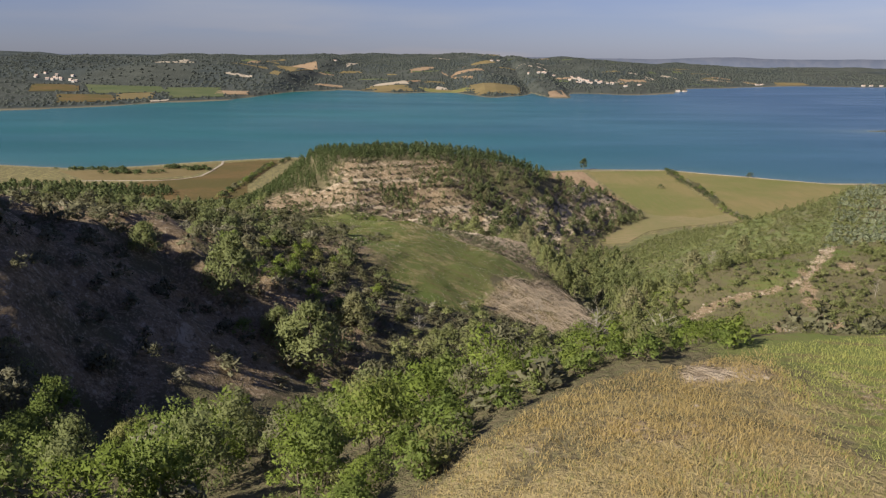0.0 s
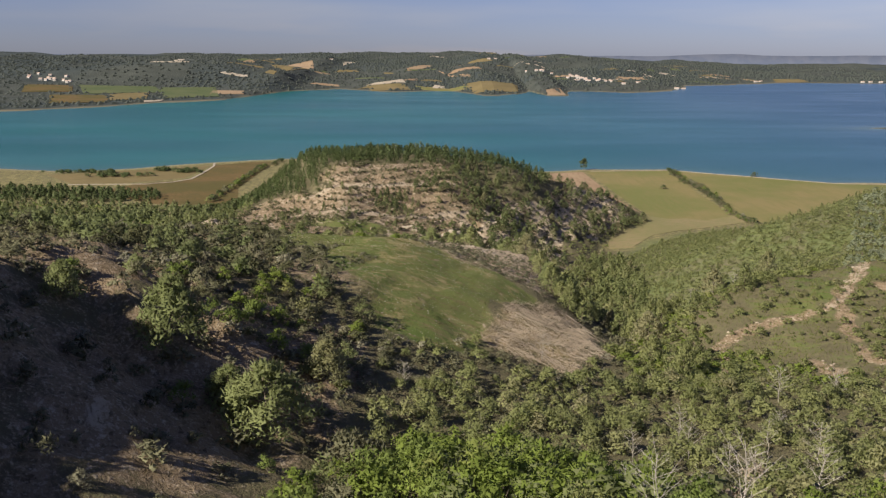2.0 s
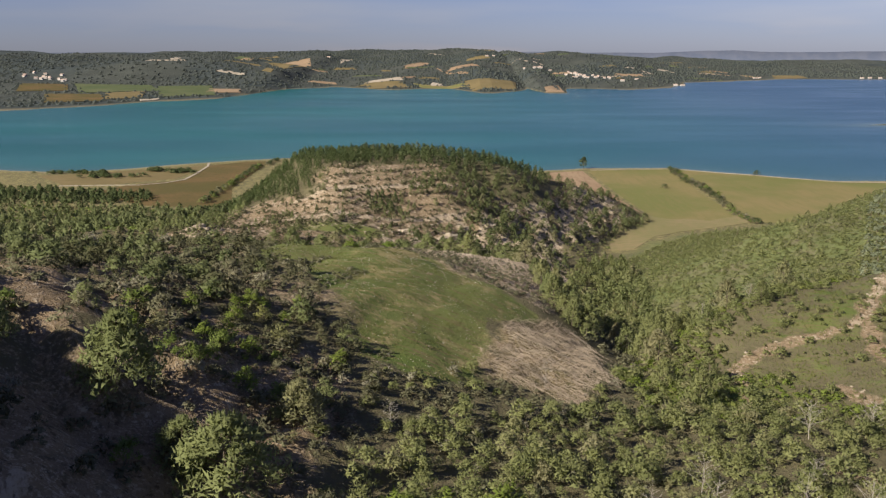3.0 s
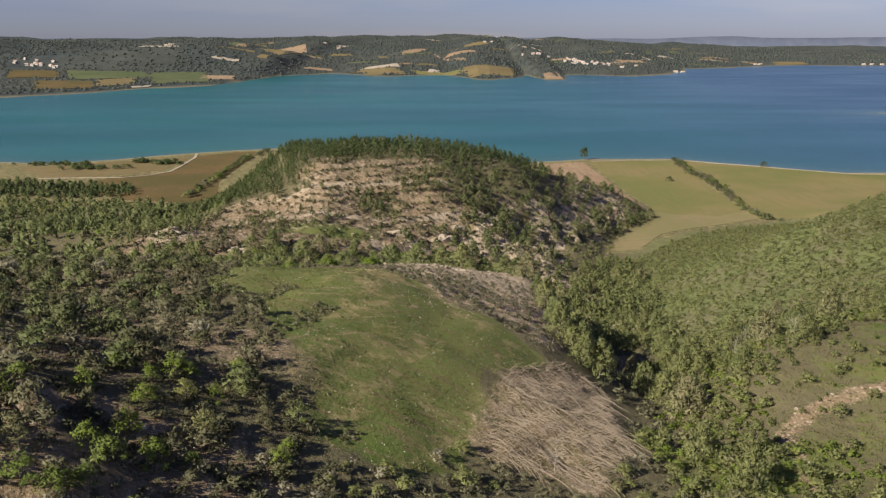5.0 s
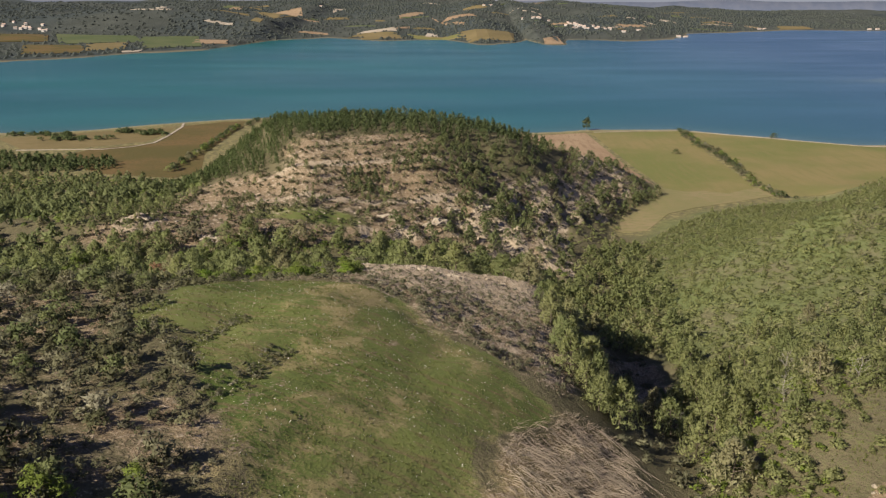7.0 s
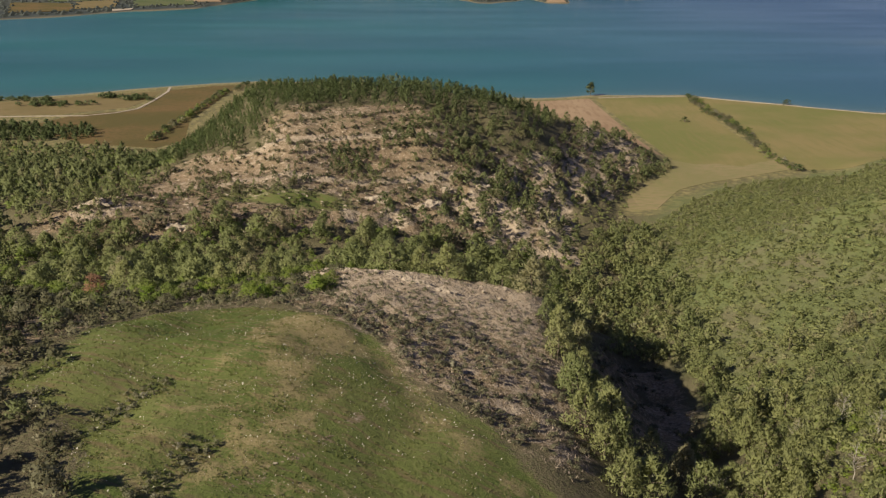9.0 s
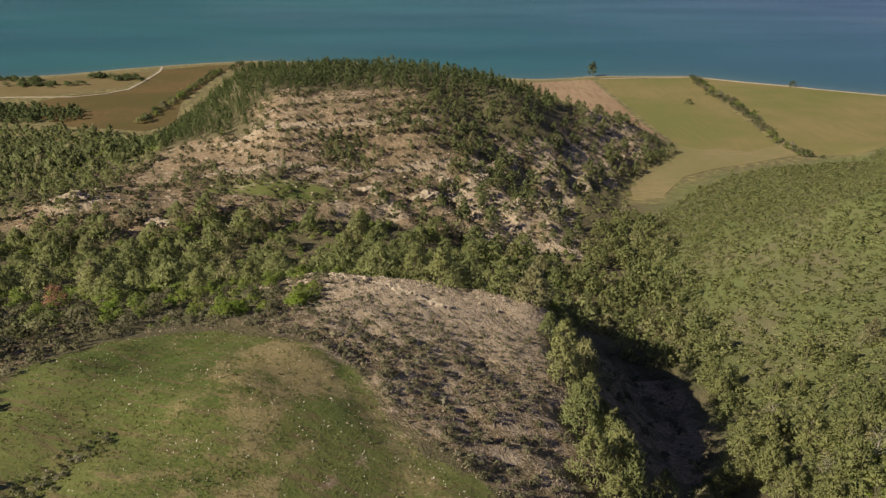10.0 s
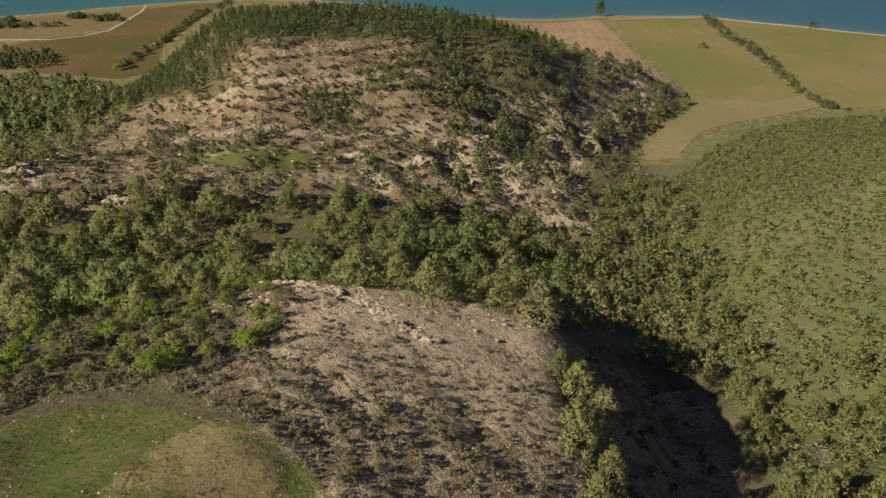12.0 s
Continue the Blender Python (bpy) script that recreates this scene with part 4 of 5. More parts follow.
def fewer_beyond(places, y):
    return places[(places[:, 1] < y) | (rng.random(len(places)) < 0.35)]


def clear_of(poly, places):
    return places[inside(places[:, 0], places[:, 1], poly) < 0]


def contour_rows(places):
    """Those places that lie on the planting terraces, which follow the contours."""
    z = surface(places[:, 0], places[:, 1]) + 0.4 * fbm(places[:, 0], places[:, 1], 25, 2, 87)
    return places[(z / 1.9) % 1.0 < 0.36]


wood_of("west_scrub", rng, LOW_BUSH, scatter(rng, WEST_FOREST, 5.0, 0.6), 1.2, 3.0, BROADLEAF, "light green scrub between the western pines", "scrub", 1.5)
wood_of("hill_foot_pines", rng, FAR_PINE, scatter(rng, [(-114, 296), (-84, 298), (-88, 320), (-92, 352), (-94, 388), (-114, 345)], 5.0, 0.6), 3.0, 5.5, PINE, "pines round a pale outcrop at the hill's foot", "pine wood", 1.1)
wood_of("hill_pines", rng, SPIRE_PINE, np.concatenate([scatter(rng, HILL_TOP, 3.7, 0.85), scatter(rng, [(-30, 418), (-8, 412), (8, 424), (36, 432), (44, 452), (30, 446), (4, 436), (-28, 428)], 5.0, 0.5)]), 4.2, 6.6, DARK_PINE, "dense dark pine wood over the hilltop", "pine wood", 0.8)
wood_of("plantation_pines", rng, SPIRE_PINE, scatter(rng, PLANTATION, 3.1, 0.95), 3.8, 5.6, PLANTED_PINE, "close-planted slender pines on the hill's shoulder", "pine wood", 0.66)
wood_of("flank_pines", rng, FAR_PINE, np.concatenate([scatter(rng, HILL_FLANK, 5.4, 0.5), scatter(rng, EAST_END, 5.2, 0.42)]), 3.4, 6.0, FLANK_PINE, "pines growing among pale rock on the hill's flank", "pine wood", 1.05)
clump_rng = np.random.default_rng(41)
wood_of("clump_pines", clump_rng, FAR_PINE, scatter(clump_rng, [(-34, 345), (-24, 368), (-10, 392), (8, 408), (30, 414), (38, 404), (26, 372), (8, 348)], 4.2, 0.7, 143, (12, -0.1, 0.2)), 3.2, 5.6, FLANK_PINE, "dark pines in clumps on the pale hillside", "pine wood", 1.2)
wood_of("terrace_pines", rng, FAR_PINE, contour_rows(scatter(rng, HILL_ROWS, 2.1, 0.8)), 2.6, 4.4, FLANK_PINE, "dark pines in rows along the hill's terraces", "pine wood", 1.15)
wood_of("valley_pines", rng, VALLEY_PINE, clear_of([(-58, 219), (-49, 219), (-49, 228), (-58, 228)], clear_of(SHADE_FLOOR, clear_of(DARK_GAP, scatter(rng, FOOT_BAND, 5.8, 0.64)))), 4.2, 7.8, PINE, "pines and scrub in the valley below the hill", "pine wood", 1.1)
wood_of("valley_scrub", rng, VALLEY_BUSH, scatter(rng, FOOT_BAND, 3.3, 0.62), 1.3, 3.4, BROADLEAF, "green broadleaf scrub in the valley", "scrub", 1.2)
wood_of("slope_pines", rng, SPIRE_PINE, scatter(rng, EAST_SLOPE, 4.2, 0.8, 81, (30, -0.9, -0.1)), 1.4, 3.4, YOUNG_PINE, "young pines covering the sunny slope", "pine wood", 1.05)
wood_of("slope_scrub", rng, SLOPE_TUFT, scatter(rng, EAST_SLOPE, 1.9, 0.93), 0.5, 1.3, SLOPE_LEAF, "low green scrub covering the sunny slope", "scrub", 3.0)
wood_of("west_pines", rng, DISTANT_PINE, scatter(rng, WEST_FOREST, 5.6, 0.7), 3.0, 6.0, FLANK_PINE, "pine wood on the low western slopes", "pine wood", 1.05)
PLATEAU_SHRUB = [bush_crown(rng, 9, 10, 0.18, 0.85) for k in range(8)]
wood_of("plateau_shrubs", rng, PLATEAU_SHRUB, scatter(rng, PLATEAU, 1.95, 0.8), 0.6, 1.9, PLATEAU_SCRUB, "grey-green shrubs on bare soil", "shrubs", 1.3)
wood_of("erosion_shrubs", rng, SMALL_SHRUB, fewer_beyond(scatter(rng, EROSION, 1.1, 0.75, 83, (14, -0.6, 0.3)), 226), 0.3, 0.85, SCRUB, "small grey shrubs dotting the bare eroded slope", "shrubs", 1.3)
wood_of("hill_shrubs", rng, LOW_BUSH, np.concatenate([contour_rows(scatter(rng, HILL_FACE, 1.6, 0.9)), scatter(rng, HILL_FACE, 3.0, 0.55)]), 0.7, 1.8, DRY_SCRUB, "dark shrubs in rows on the bare pale hillside", "shrubs", 1.2)

wood_of("hill_foot_scrub", rng, FAR_BUSH, scatter(rng, EAST_GAP, 2.8, 0.85), 0.6, 1.8, SLOPE_LEAF, "pale green scrub below the hill's end", "scrub", 1.4)
wood_of("bank_scrub", rng, PLATEAU_SHRUB, np.concatenate([scatter(rng, [(-80, 66), (-46, 72), (-38, 88), (-42, 114), (-85, 114)], 2.8, 0.75), scatter(rng, SHADE_BANK, 2.6, 0.6)]), 0.8, 2.6, SCRUB, "dark shrubs over a shaded earth bank", "shrubs", 1.2)
wood_of("row_conifers", rng, SPIRE_PINE, contour_rows(scatter(rng, [(-50, 392), (-38, 373), (-24, 376), (-10, 388), (-10, 410), (-14, 416), (-36, 416), (-54, 409)], 2.0, 0.5)), 0.9, 2.3, DARK_PINE, "small dark conifers planted in rows on the hill", "conifers", 0.9)


# ---- the nearer plants ----
BIG_BUSH = [bush_crown(rng, int(rng.integers(14, 24)), 62, 0.056, rng.uniform(0.95, 1.25)) for k in range(9)]
GULLY_BUSH = [bush_crown(rng, 16, 31, 0.09, rng.uniform(0.9, 1.2)) for k in range(8)]
MID_BUSH = [bush_crown(rng, 15, 17, 0.135, 0.9) for k in range(7)]
BUSH_KINDS = [(stem_mesh("trunk", rng, 0.5, 0.022, 7, 0.35, BARK, 0.9, 5), crown_mesh("crown", c, m)) for c, m in zip(BIG_BUSH, (BROADLEAF, GULLY_LEAF, GULLY_LEAF, BROADLEAF, GULLY_LEAF, PINE, SCRUB, GULLY_LEAF, BROADLEAF))]
SCRUB_KINDS = [(stem_mesh("trunk", rng, 0.5, 0.022, 7, 0.35, BARK, 0.9, 5), crown_mesh("crown", c, SCRUB)) for c in BIG_BUSH[:3]]
PINE_KINDS = [(stem_mesh("trunk", rng, 0.92, 0.022, 12, 0.36, BARK, 0.5, 5), crown_mesh("crown", pine_crown(rng, 38, 40, 0.075, 1.1, 0.5), (YOUNG_PINE, PINE, YOUNG_PINE)[k % 3])) for k in range(6)]
WIDE_PINE_KINDS = [(stem_mesh("trunk", rng, 0.9, 0.026, 12, 0.45, BARK, 0.5, 5), crown_mesh("crown", pine_crown(rng, 46, 64, 0.07, 1.35, 0.5), PINE)) for k in range(3)]
SAPLING_KINDS = [(stem_mesh("trunk", rng, 0.9, 0.02, 4, 0.25, BARK, 0.5, 4), crown_mesh("crown", pine_crown(rng, 18, 14, 0.12, 0.8, 0.5), PINE)) for k in range(5)]
OLIVE_KINDS = [(stem_mesh("trunk", rng, 0.55, 0.05, 5, 0.35, BARK, 0.8, 5), crown_mesh("crown", bush_crown(rng, 12, 18, 0.14, 1.0), OLIVE)) for k in range(4)]
SHORE_KINDS = [(stem_mesh("trunk", rng, 0.6, 0.035, 8, 0.35, BARK, 0.8, 5), crown_mesh("crown", bush_crown(rng, 14, 18, 0.14, 1.05), SHORE_LEAF)) for k in range(4)]
HEDGE_KINDS = [(SHORE_KINDS[0][0], crown_mesh("crown", bush_crown(rng, 13, 16, 0.15, 1.0), m)) for m in (DARK_PINE, BROADLEAF, SCRUB, DARK_PINE)]
DEAD_KINDS = [(stem_mesh("trunk", rng, 0.95, 0.0105, 20, 0.42, DEADWOOD, 0.9, 4), None) for k in range(4)]

EDGE_LINE = [(-13, 20), (-8.5, 27), (-6.2, 30), (-4.6, 33.6), (-2.2, 36.2), (1, 41), (6, 43.6), (10.5, 46), (13, 46.8)]
gully = scatter(rng, GULLY, 2.5, 0.92)
gully = gully[inside(gully[:, 0], gully[:, 1], FORE_FIELD) < -1.3]
shaded_end = (gully[:, 0] < -13) & (gully[:, 1] < 46) & (rng.random(len(gully)) < 0.5)
gully = gully[~shaded_end]
thin_out = (gully[:, 0] > 14) & (rng.random(len(gully)) < np.where(gully[:, 1] > 92, 0.35, 0.45))
gully = gully[~thin_out]
brow = (gully[:, 0] > 12) & (gully[:, 1] < 66)
brow_places, gully = gully[brow], gully[~brow]
order = np.argsort(gully[:, 1] + 0.25 * np.abs(gully[:, 0]))
gully = gully[order]
near_edge = inside(gully[:, 0], gully[:, 1], FORE_FIELD) > np.where(gully[:, 0] > 2, -11, -4.5)
edge_bushes, gully = gully[near_edge], gully[~near_edge]
plants("edge_bush", rng, BUSH_KINDS[:5], edge_bushes[:110], 0.8, 1.9, "low dense green bush at a grass field's edge", "bush", "bushes at the field's edge", 1.35, 0.08)
plants("thicket_tree", rng, BUSH_KINDS, gully[:150], 1.6, 4.0, "leafy green broadleaf tree crowded in a gully thicket", "tree", "thicket in the gully", 1.0, 0.06)
MID_KINDS = [(stem_mesh("trunk", rng, 0.5, 0.022, 5, 0.35, BARK, 0.9, 4), crown_mesh("crown", c, m)) for c, m in zip(GULLY_BUSH, (GULLY_LEAF, PINE, BROADLEAF, SCRUB, GULLY_LEAF, PINE, BROADLEAF, GULLY_LEAF))]
plants("brow_bush", rng, MID_KINDS, brow_places[:120], 0.6, 1.3, "low grey-green bush on the brow beyond a grass field", "bush", "bushes on the brow", 1.5, 0.06)
plants("thicket_bush", rng, [MID_KINDS[k] for k in (0, 2, 6)], scatter(rng, ribbon(EDGE_LINE, 4.6), 1.55, 0.85), 0.7, 1.8, "low leafy green bush along a field's edge", "bush", "bushes along the field", 1.15, 0.06)
east_side = gully[150:340][gully[150:340][:, 0] > 13]
PALE_KINDS = [(MID_KINDS[k][0], crown_mesh("crown", GULLY_BUSH[k], m)) for k, m in enumerate((SLOPE_LEAF, YOUNG_PINE, SCRUB, SLOPE_LEAF, REED))]
plants("gully_bush", rng, PALE_KINDS, east_side, 1.2, 3.0, "pale grey-green bush in the gully's open side", "bush", "bushes in the gully", 1.25, 0.06)
plants("gully_tree", rng, MID_KINDS, gully[150:340][gully[150:340][:, 0] <= 13], 1.8, 4.6, "green broadleaf tree in the gully's far thicket", "tree", "thicket beyond the gully", 1.15, 0.06)
wood_of("gully_scrub", rng, [bush_crown(rng, 15, 24, 0.105, rng.uniform(0.9, 1.2)) for k in range(8)], gully[340::2], 1.3, 3.2, YOUNG_PINE, "green scrub filling the gully", "scrub", 1.15)
wood_of("gully_thicket", rng, GULLY_BUSH, gully[341::2], 1.3, 3.2, SLOPE_LEAF, "leafy green scrub filling the gully", "scrub", 1.15)
wood_of("gully_undergrowth", rng, SMALL_SHRUB, scatter(rng, GULLY, 3.0, 0.5), 1.0, 2.0, SCRUB, "low grey-green undergrowth between gully trees", "scrub", 1.3)

RAVINE_WOOD = [(20, 176), (26, 162), (36, 168), (44, 190), (56, 240), (64, 300), (72, 350), (76, 396), (66, 404), (56, 380), (42, 345), (30, 300), (21, 250), (21, 205)]
ravine = scatter(rng, RAVINE_WOOD, 5.2, 0.75)
ravine = clear_of(SHADE_FLOOR, ravine)
near = ravine[ravine[:, 1] < 262]
rim = np.array([(19.6 + 2.2 * math.sin(k * 1.7), 174 + 3.5 * k) for k in range(15)])
plants("ravine_pine", rng, PINE_KINDS, np.concatenate([near, rim])[:170], 4.0, 6.8, "sunlit olive-green pine rooted on the ravine's edge", "pine tree", "pines along the ravine", 0.9)
wood_of("ravine_pines", rng, FAR_PINE, ravine[ravine[:, 1] >= 262], 4.0, 7.0, PINE, "pines along the valley floor", "pine wood", 1.05)
wood_of("valley_floor_trees", rng, FAR_PINE, clear_of(SHADE_FLOOR, clear_of(DARK_GAP, scatter(rng, [(26, 262), (52, 262), (60, 320), (76, 398), (66, 404), (50, 372), (36, 330)], 3.8, 0.8))), 2.6, 5.0, YOUNG_PINE, "pale green trees along the valley floor", "wood", 1.1)
wood_of("ravine_scrub", rng, FAR_BUSH, np.concatenate([scatter(rng, [(22, 150), (30, 158), (36, 175), (26, 186), (21, 176)], 2.6, 0.6), scatter(rng, [(22, 196), (36, 200), (50, 246), (52, 280), (40, 280), (24, 255)], 2.8, 0.5)]), 0.7, 2.2, SCRUB, "scrub on the shaded ravine floor", "scrub", 1.2)

wood_of("gully_low_scrub", rng, SMALL_SHRUB, scatter(rng, [(12, 62), (30, 58), (80, 62), (90, 110), (60, 126), (30, 128), (14, 120), (10, 90)], 2.1, 0.8), 0.6, 1.5, YOUNG_PINE, "pale olive scrub covering the gully's open side", "scrub", 1.6)
LOWER_SLOPE = [(22, 126), (46, 128), (36, 146), (46, 168), (70, 182), (82, 196), (58, 214), (48, 232), (40, 190), (30, 160), (22, 150)]
wood_of("lower_slope_scrub", rng, MID_BUSH, scatter(rng, LOWER_SLOPE, 2.6, 0.92), 1.0, 2.6, SLOPE_LEAF, "bright green scrub above the ravine", "scrub", 1.3)
GREEN_BANK = [(22, 126), (54, 126), (46, 144), (38, 149), (42, 160), (46, 170), (70, 183), (84, 196), (58, 214), (48, 202), (36, 176), (27, 160), (22, 145)]
wood_of("bank_green_scrub", rng, SMALL_SHRUB, scatter(rng, GREEN_BANK, 1.9, 0.8), 0.6, 1.5, GULLY_LEAF, "fresh green scrub above the ravine", "scrub", 1.6)
wood_of("bank_pale_scrub", rng, SMALL_SHRUB, scatter(rng, GREEN_BANK, 2.6, 0.7), 0.6, 1.6, SLOPE_LEAF, "pale green scrub above the ravine", "scrub", 1.5)
plants("slope_pine", rng, PINE_KINDS, np.concatenate([scatter(rng, LOWER_SLOPE, 7.5, 0.5), scatter(rng, [(48, 205), (84, 200), (96, 250), (70, 262), (52, 245)], 7.0, 0.6)])[:90], 3.5, 6.0,
       "olive-green pine among scrub on the sunny slope", "pine tree", "pines on the sunny slope", 1.0)
wood_of("terrace_scrub", rng, MID_BUSH, np.concatenate([scatter(rng, TERRACE, 2.5, 0.75, 123, (11, -0.8, 0.2)), scatter(rng, [(60, 100), (110, 100), (130, 190), (100, 188), (98, 150), (62, 128)], 3.4, 0.8)]), 0.6, 2.0, SLOPE_LEAF, "scattered scrub on the grassy terrace", "scrub", 1.2)

GROVE = [(84, 190), (92, 176), (104, 180), (190, 330), (192, 365), (160, 347), (124, 281), (100, 235)]
gx, gy = np.meshgrid(np.arange(80, 190, 5.2), np.arange(180, 350, 5.2))
gx, gy = gx.ravel() + rng.uniform(-0.5, 0.5, gx.size), gy.ravel() + rng.uniform(-0.5, 0.5, gy.size)
rows = (inside(gx, gy, GROVE) > 0) & visible(gx, gy)
plants("olive_tree", rng, OLIVE_KINDS, np.stack([gx[rows], gy[rows]], -1), 2.4, 3.2, "round grey-green olive tree in a planted row", "olive tree", "olive grove", 1.2)

CONIFER_KINDS = [(stem_mesh("trunk", rng, 0.9, 0.02, 0, 0.25, BARK, 0.5, 5), crown_mesh("crown", pine_crown(rng, 18, 14, 0.12, 0.8, 0.5), DARK_PINE)) for k in range(4)]
plants("clump_conifer", rng, CONIFER_KINDS, scatter(rng, [(-40, 377), (-31, 380), (-25, 378), (-24.5, 370), (-37, 362)], 2.3, 0.75), 2.0, 4.4, "dark conifer in a tight clump on the hillside", "conifer", "conifer clump", 1.0)
plants("slim_conifer", rng, CONIFER_KINDS, [(-41.8, 353), (-43.6, 351.4), (-52.5, 350), (-47.5, 359), (-57.5, 356)], 2.8, 4.4, "slim dark conifer alone on the bare hillside", "conifer", "", 0.5)
plants("hillside_bush", rng, HEDGE_KINDS, [(-75.5, 305.5), (-73.5, 309)], 4.4, 5.4, "broad green bush casting shade on bare soil", "bush", "", 1.4)
plants("hillside_bush", rng, HEDGE_KINDS, [(-65, 327), (-60, 331.5), (-55, 322.5), (-42.5, 338), (-71, 338), (-79, 330)], 1.4, 2.2, "round green bush on the bare hillside", "bush", "", 1.4)
plants("young_tree", rng, SAPLING_KINDS, np.concatenate([contour_rows(scatter(rng, HILL_FACE, 4.6, 0.5)), scatter(rng, [(-36, 362), (-22, 358), (-16, 374), (-28, 384), (-38, 376)], 3.4, 0.9)])[:260], 1.6, 3.8,
       "young dark conifer planted on a bare pale hillside", "conifer", "young trees on the hillside", 0.95)
wood_of("erosion_edge_shrubs", rng, SMALL_SHRUB, np.concatenate([scatter(rng, [(-37, 203), (-22, 205), (-14, 201), (-8, 196), (-3, 189), (1, 183), (8, 175), (15, 173), (19, 184), (16, 196), (6, 204), (-6, 212), (-16, 222), (-38, 238)], 1.3, 0.55)]), 0.5, 1.2, SCRUB,
        "grey shrubs crowding the top of the eroded slope", "shrubs", 1.25)

SKIRT = [(-20, 110), (-15, 122), (-4, 123), (0, 132), (14, 130), (20, 142), (30, 132), (14, 122), (-3, 110), (-11, 98), (-16, 100)]
wood_of("skirt_shrubs", rng, PLATEAU_SHRUB, scatter(rng, SKIRT, 1.7, 0.8), 0.5, 1.5, SCRUB, "grey-green shrubs on brown soil below the knoll", "shrubs", 1.35)
wood_of("skirt_scrub", rng, MID_BUSH, scatter(rng, SKIRT, 3.2, 0.6), 0.8, 2.0, SLOPE_LEAF, "green scrub below the knoll", "scrub", 1.3)

HOLLOW = [(-36, 104), (-14, 103), (-12, 122), (-18, 137), (-34, 131)]
wood_of("hollow_shrubs", rng, PLATEAU_SHRUB, scatter(rng, HOLLOW, 1.8, 0.8), 0.5, 1.6, PLATEAU_SCRUB, "dark olive shrubs on bare soil beside the knoll", "shrubs", 1.3)
plants("hollow_bush", rng, MID_KINDS, scatter(rng, HOLLOW, 4.2, 0.7), 1.6, 2.8, "dark green bush on bare soil beside the knoll", "bush", "bushes beside the knoll", 1.15)

# single trees of the shaded bank and the knoll
plants("spreading_pine", rng, WIDE_PINE_KINDS, [(-28.4, 96.5), (-18.6, 90.5)], 6.2, 6.8, "broad bright pine standing on a shaded bank", "pine tree", "", 1.1)
plants("bank_pine", rng, WIDE_PINE_KINDS, [(-22.4, 92.5), (-38, 95.6), (-15.5, 104)], 3.4, 4.4, "small bright pine on a shaded bank", "pine tree", "", 1.0)
BANK_KINDS = [(SCRUB_KINDS[0][0], crown_mesh("crown", c, m)) for c, m in zip(GULLY_BUSH, (SCRUB, BROADLEAF, SCRUB, BROADLEAF, SCRUB))]
plants("bank_bush", rng, BANK_KINDS, np.concatenate([np.array([(-32.8, 60), (-31.5, 69), (-26, 71.6), (-29, 56), (-30.8, 54.8), (-28.5, 65.7), (-25.5, 89.5), (-21, 71), (-27, 104), (-32, 108), (-24, 110), (-20, 115), (-12.5, 108), (-10, 112), (-17, 84), (-35, 74), (-39.7, 101), (-22.9, 94)]),
                                                    scatter(rng, [(-36, 40), (-20, 38), (-17, 50), (-24, 62), (-36, 62)], 2.6, 0.65)]), 1.4, 3.0,
       "grey-green bush on bare brown soil", "bush", "bushes on the shaded bank", 1.1)
PLATEAU_KINDS = [(stem_mesh("trunk", rng, 0.5, 0.022, 5, 0.35, BARK, 0.9, 4), crown_mesh("crown", c, m)) for c, m in zip(MID_BUSH, (SCRUB, DRY_SCRUB, FLANK_PINE, DRY_SCRUB, FLANK_PINE))]
plants("plateau_bush", rng, PLATEAU_KINDS, scatter(rng, [(-80, 125), (-42, 120), (-20, 130), (-22, 150), (-38, 172), (-42, 215), (-85, 225)], 4.0, 0.8), 1.8, 3.8, "rounded evergreen bush on the shrubby plateau", "bush", "bushes on the plateau", 1.15)
plants("russet_bush", rng, [(SCRUB_KINDS[0][0], crown_mesh("crown", BIG_BUSH[3], RUSSET))], [(-53.8, 225.4)], 3.4, 3.6, "reddish-brown withered bush in the valley", "bush", "", 1.2)
plants("bright_bush", rng, [(BUSH_KINDS[k][0], crown_mesh("crown", GULLY_BUSH[k], FRESH_LEAF)) for k in (0, 1)], [(-24.2, 212.6), (-25.8, 213.6), (-41.8, 216), (-17.4, 218.6), (-36, 222)], 1.9, 2.8, "bright green bush at the edge of the eroded slope", "bush", "", 1.4)
plants("dead_tree", rng, DEAD_KINDS, [(5.6, 51), (1.5, 54), (10.5, 56), (-7.5, 108), (15, 75), (24, 77), (9, 71), (28, 96), (20, 94.5), (15, 95), (54.6, 207), (53, 227), (74, 152), (50, 172), (51, 187), (47, 198), (44, 178), (31.5, 102.8), (21.7, 88.3), (11.6, 80.1), (30.5, 90.9), (38.1, 118.6), (45.6, 119.7), (21.1, 101.7), (21.1, 81.5), (33.3, 185.7), (53.2, 199), (48, 292), (10.3, 132.6)], 3.2, 5.0, "bare bleached dead tree with forked branches", "dead tree", "dead trees", 1.0)
KNOLL_SHRUBS = np.concatenate([scatter(rng, ribbon(l, 2.8), 0.75, 0.75) for l in ([(-22, 143), (-20.4, 147), (-18.4, 154.5), (-16.6, 163)], [(-27.8, 156), (-26, 162), (-23.4, 174)], [(-13, 128), (-9, 127)])])
wood_of("knoll_shrubs", rng, SMALL_SHRUB, KNOLL_SHRUBS, 0.3, 0.7, SCRUB, "low grey-brown shrubs in lines across the grass", "shrubs", 1.4)

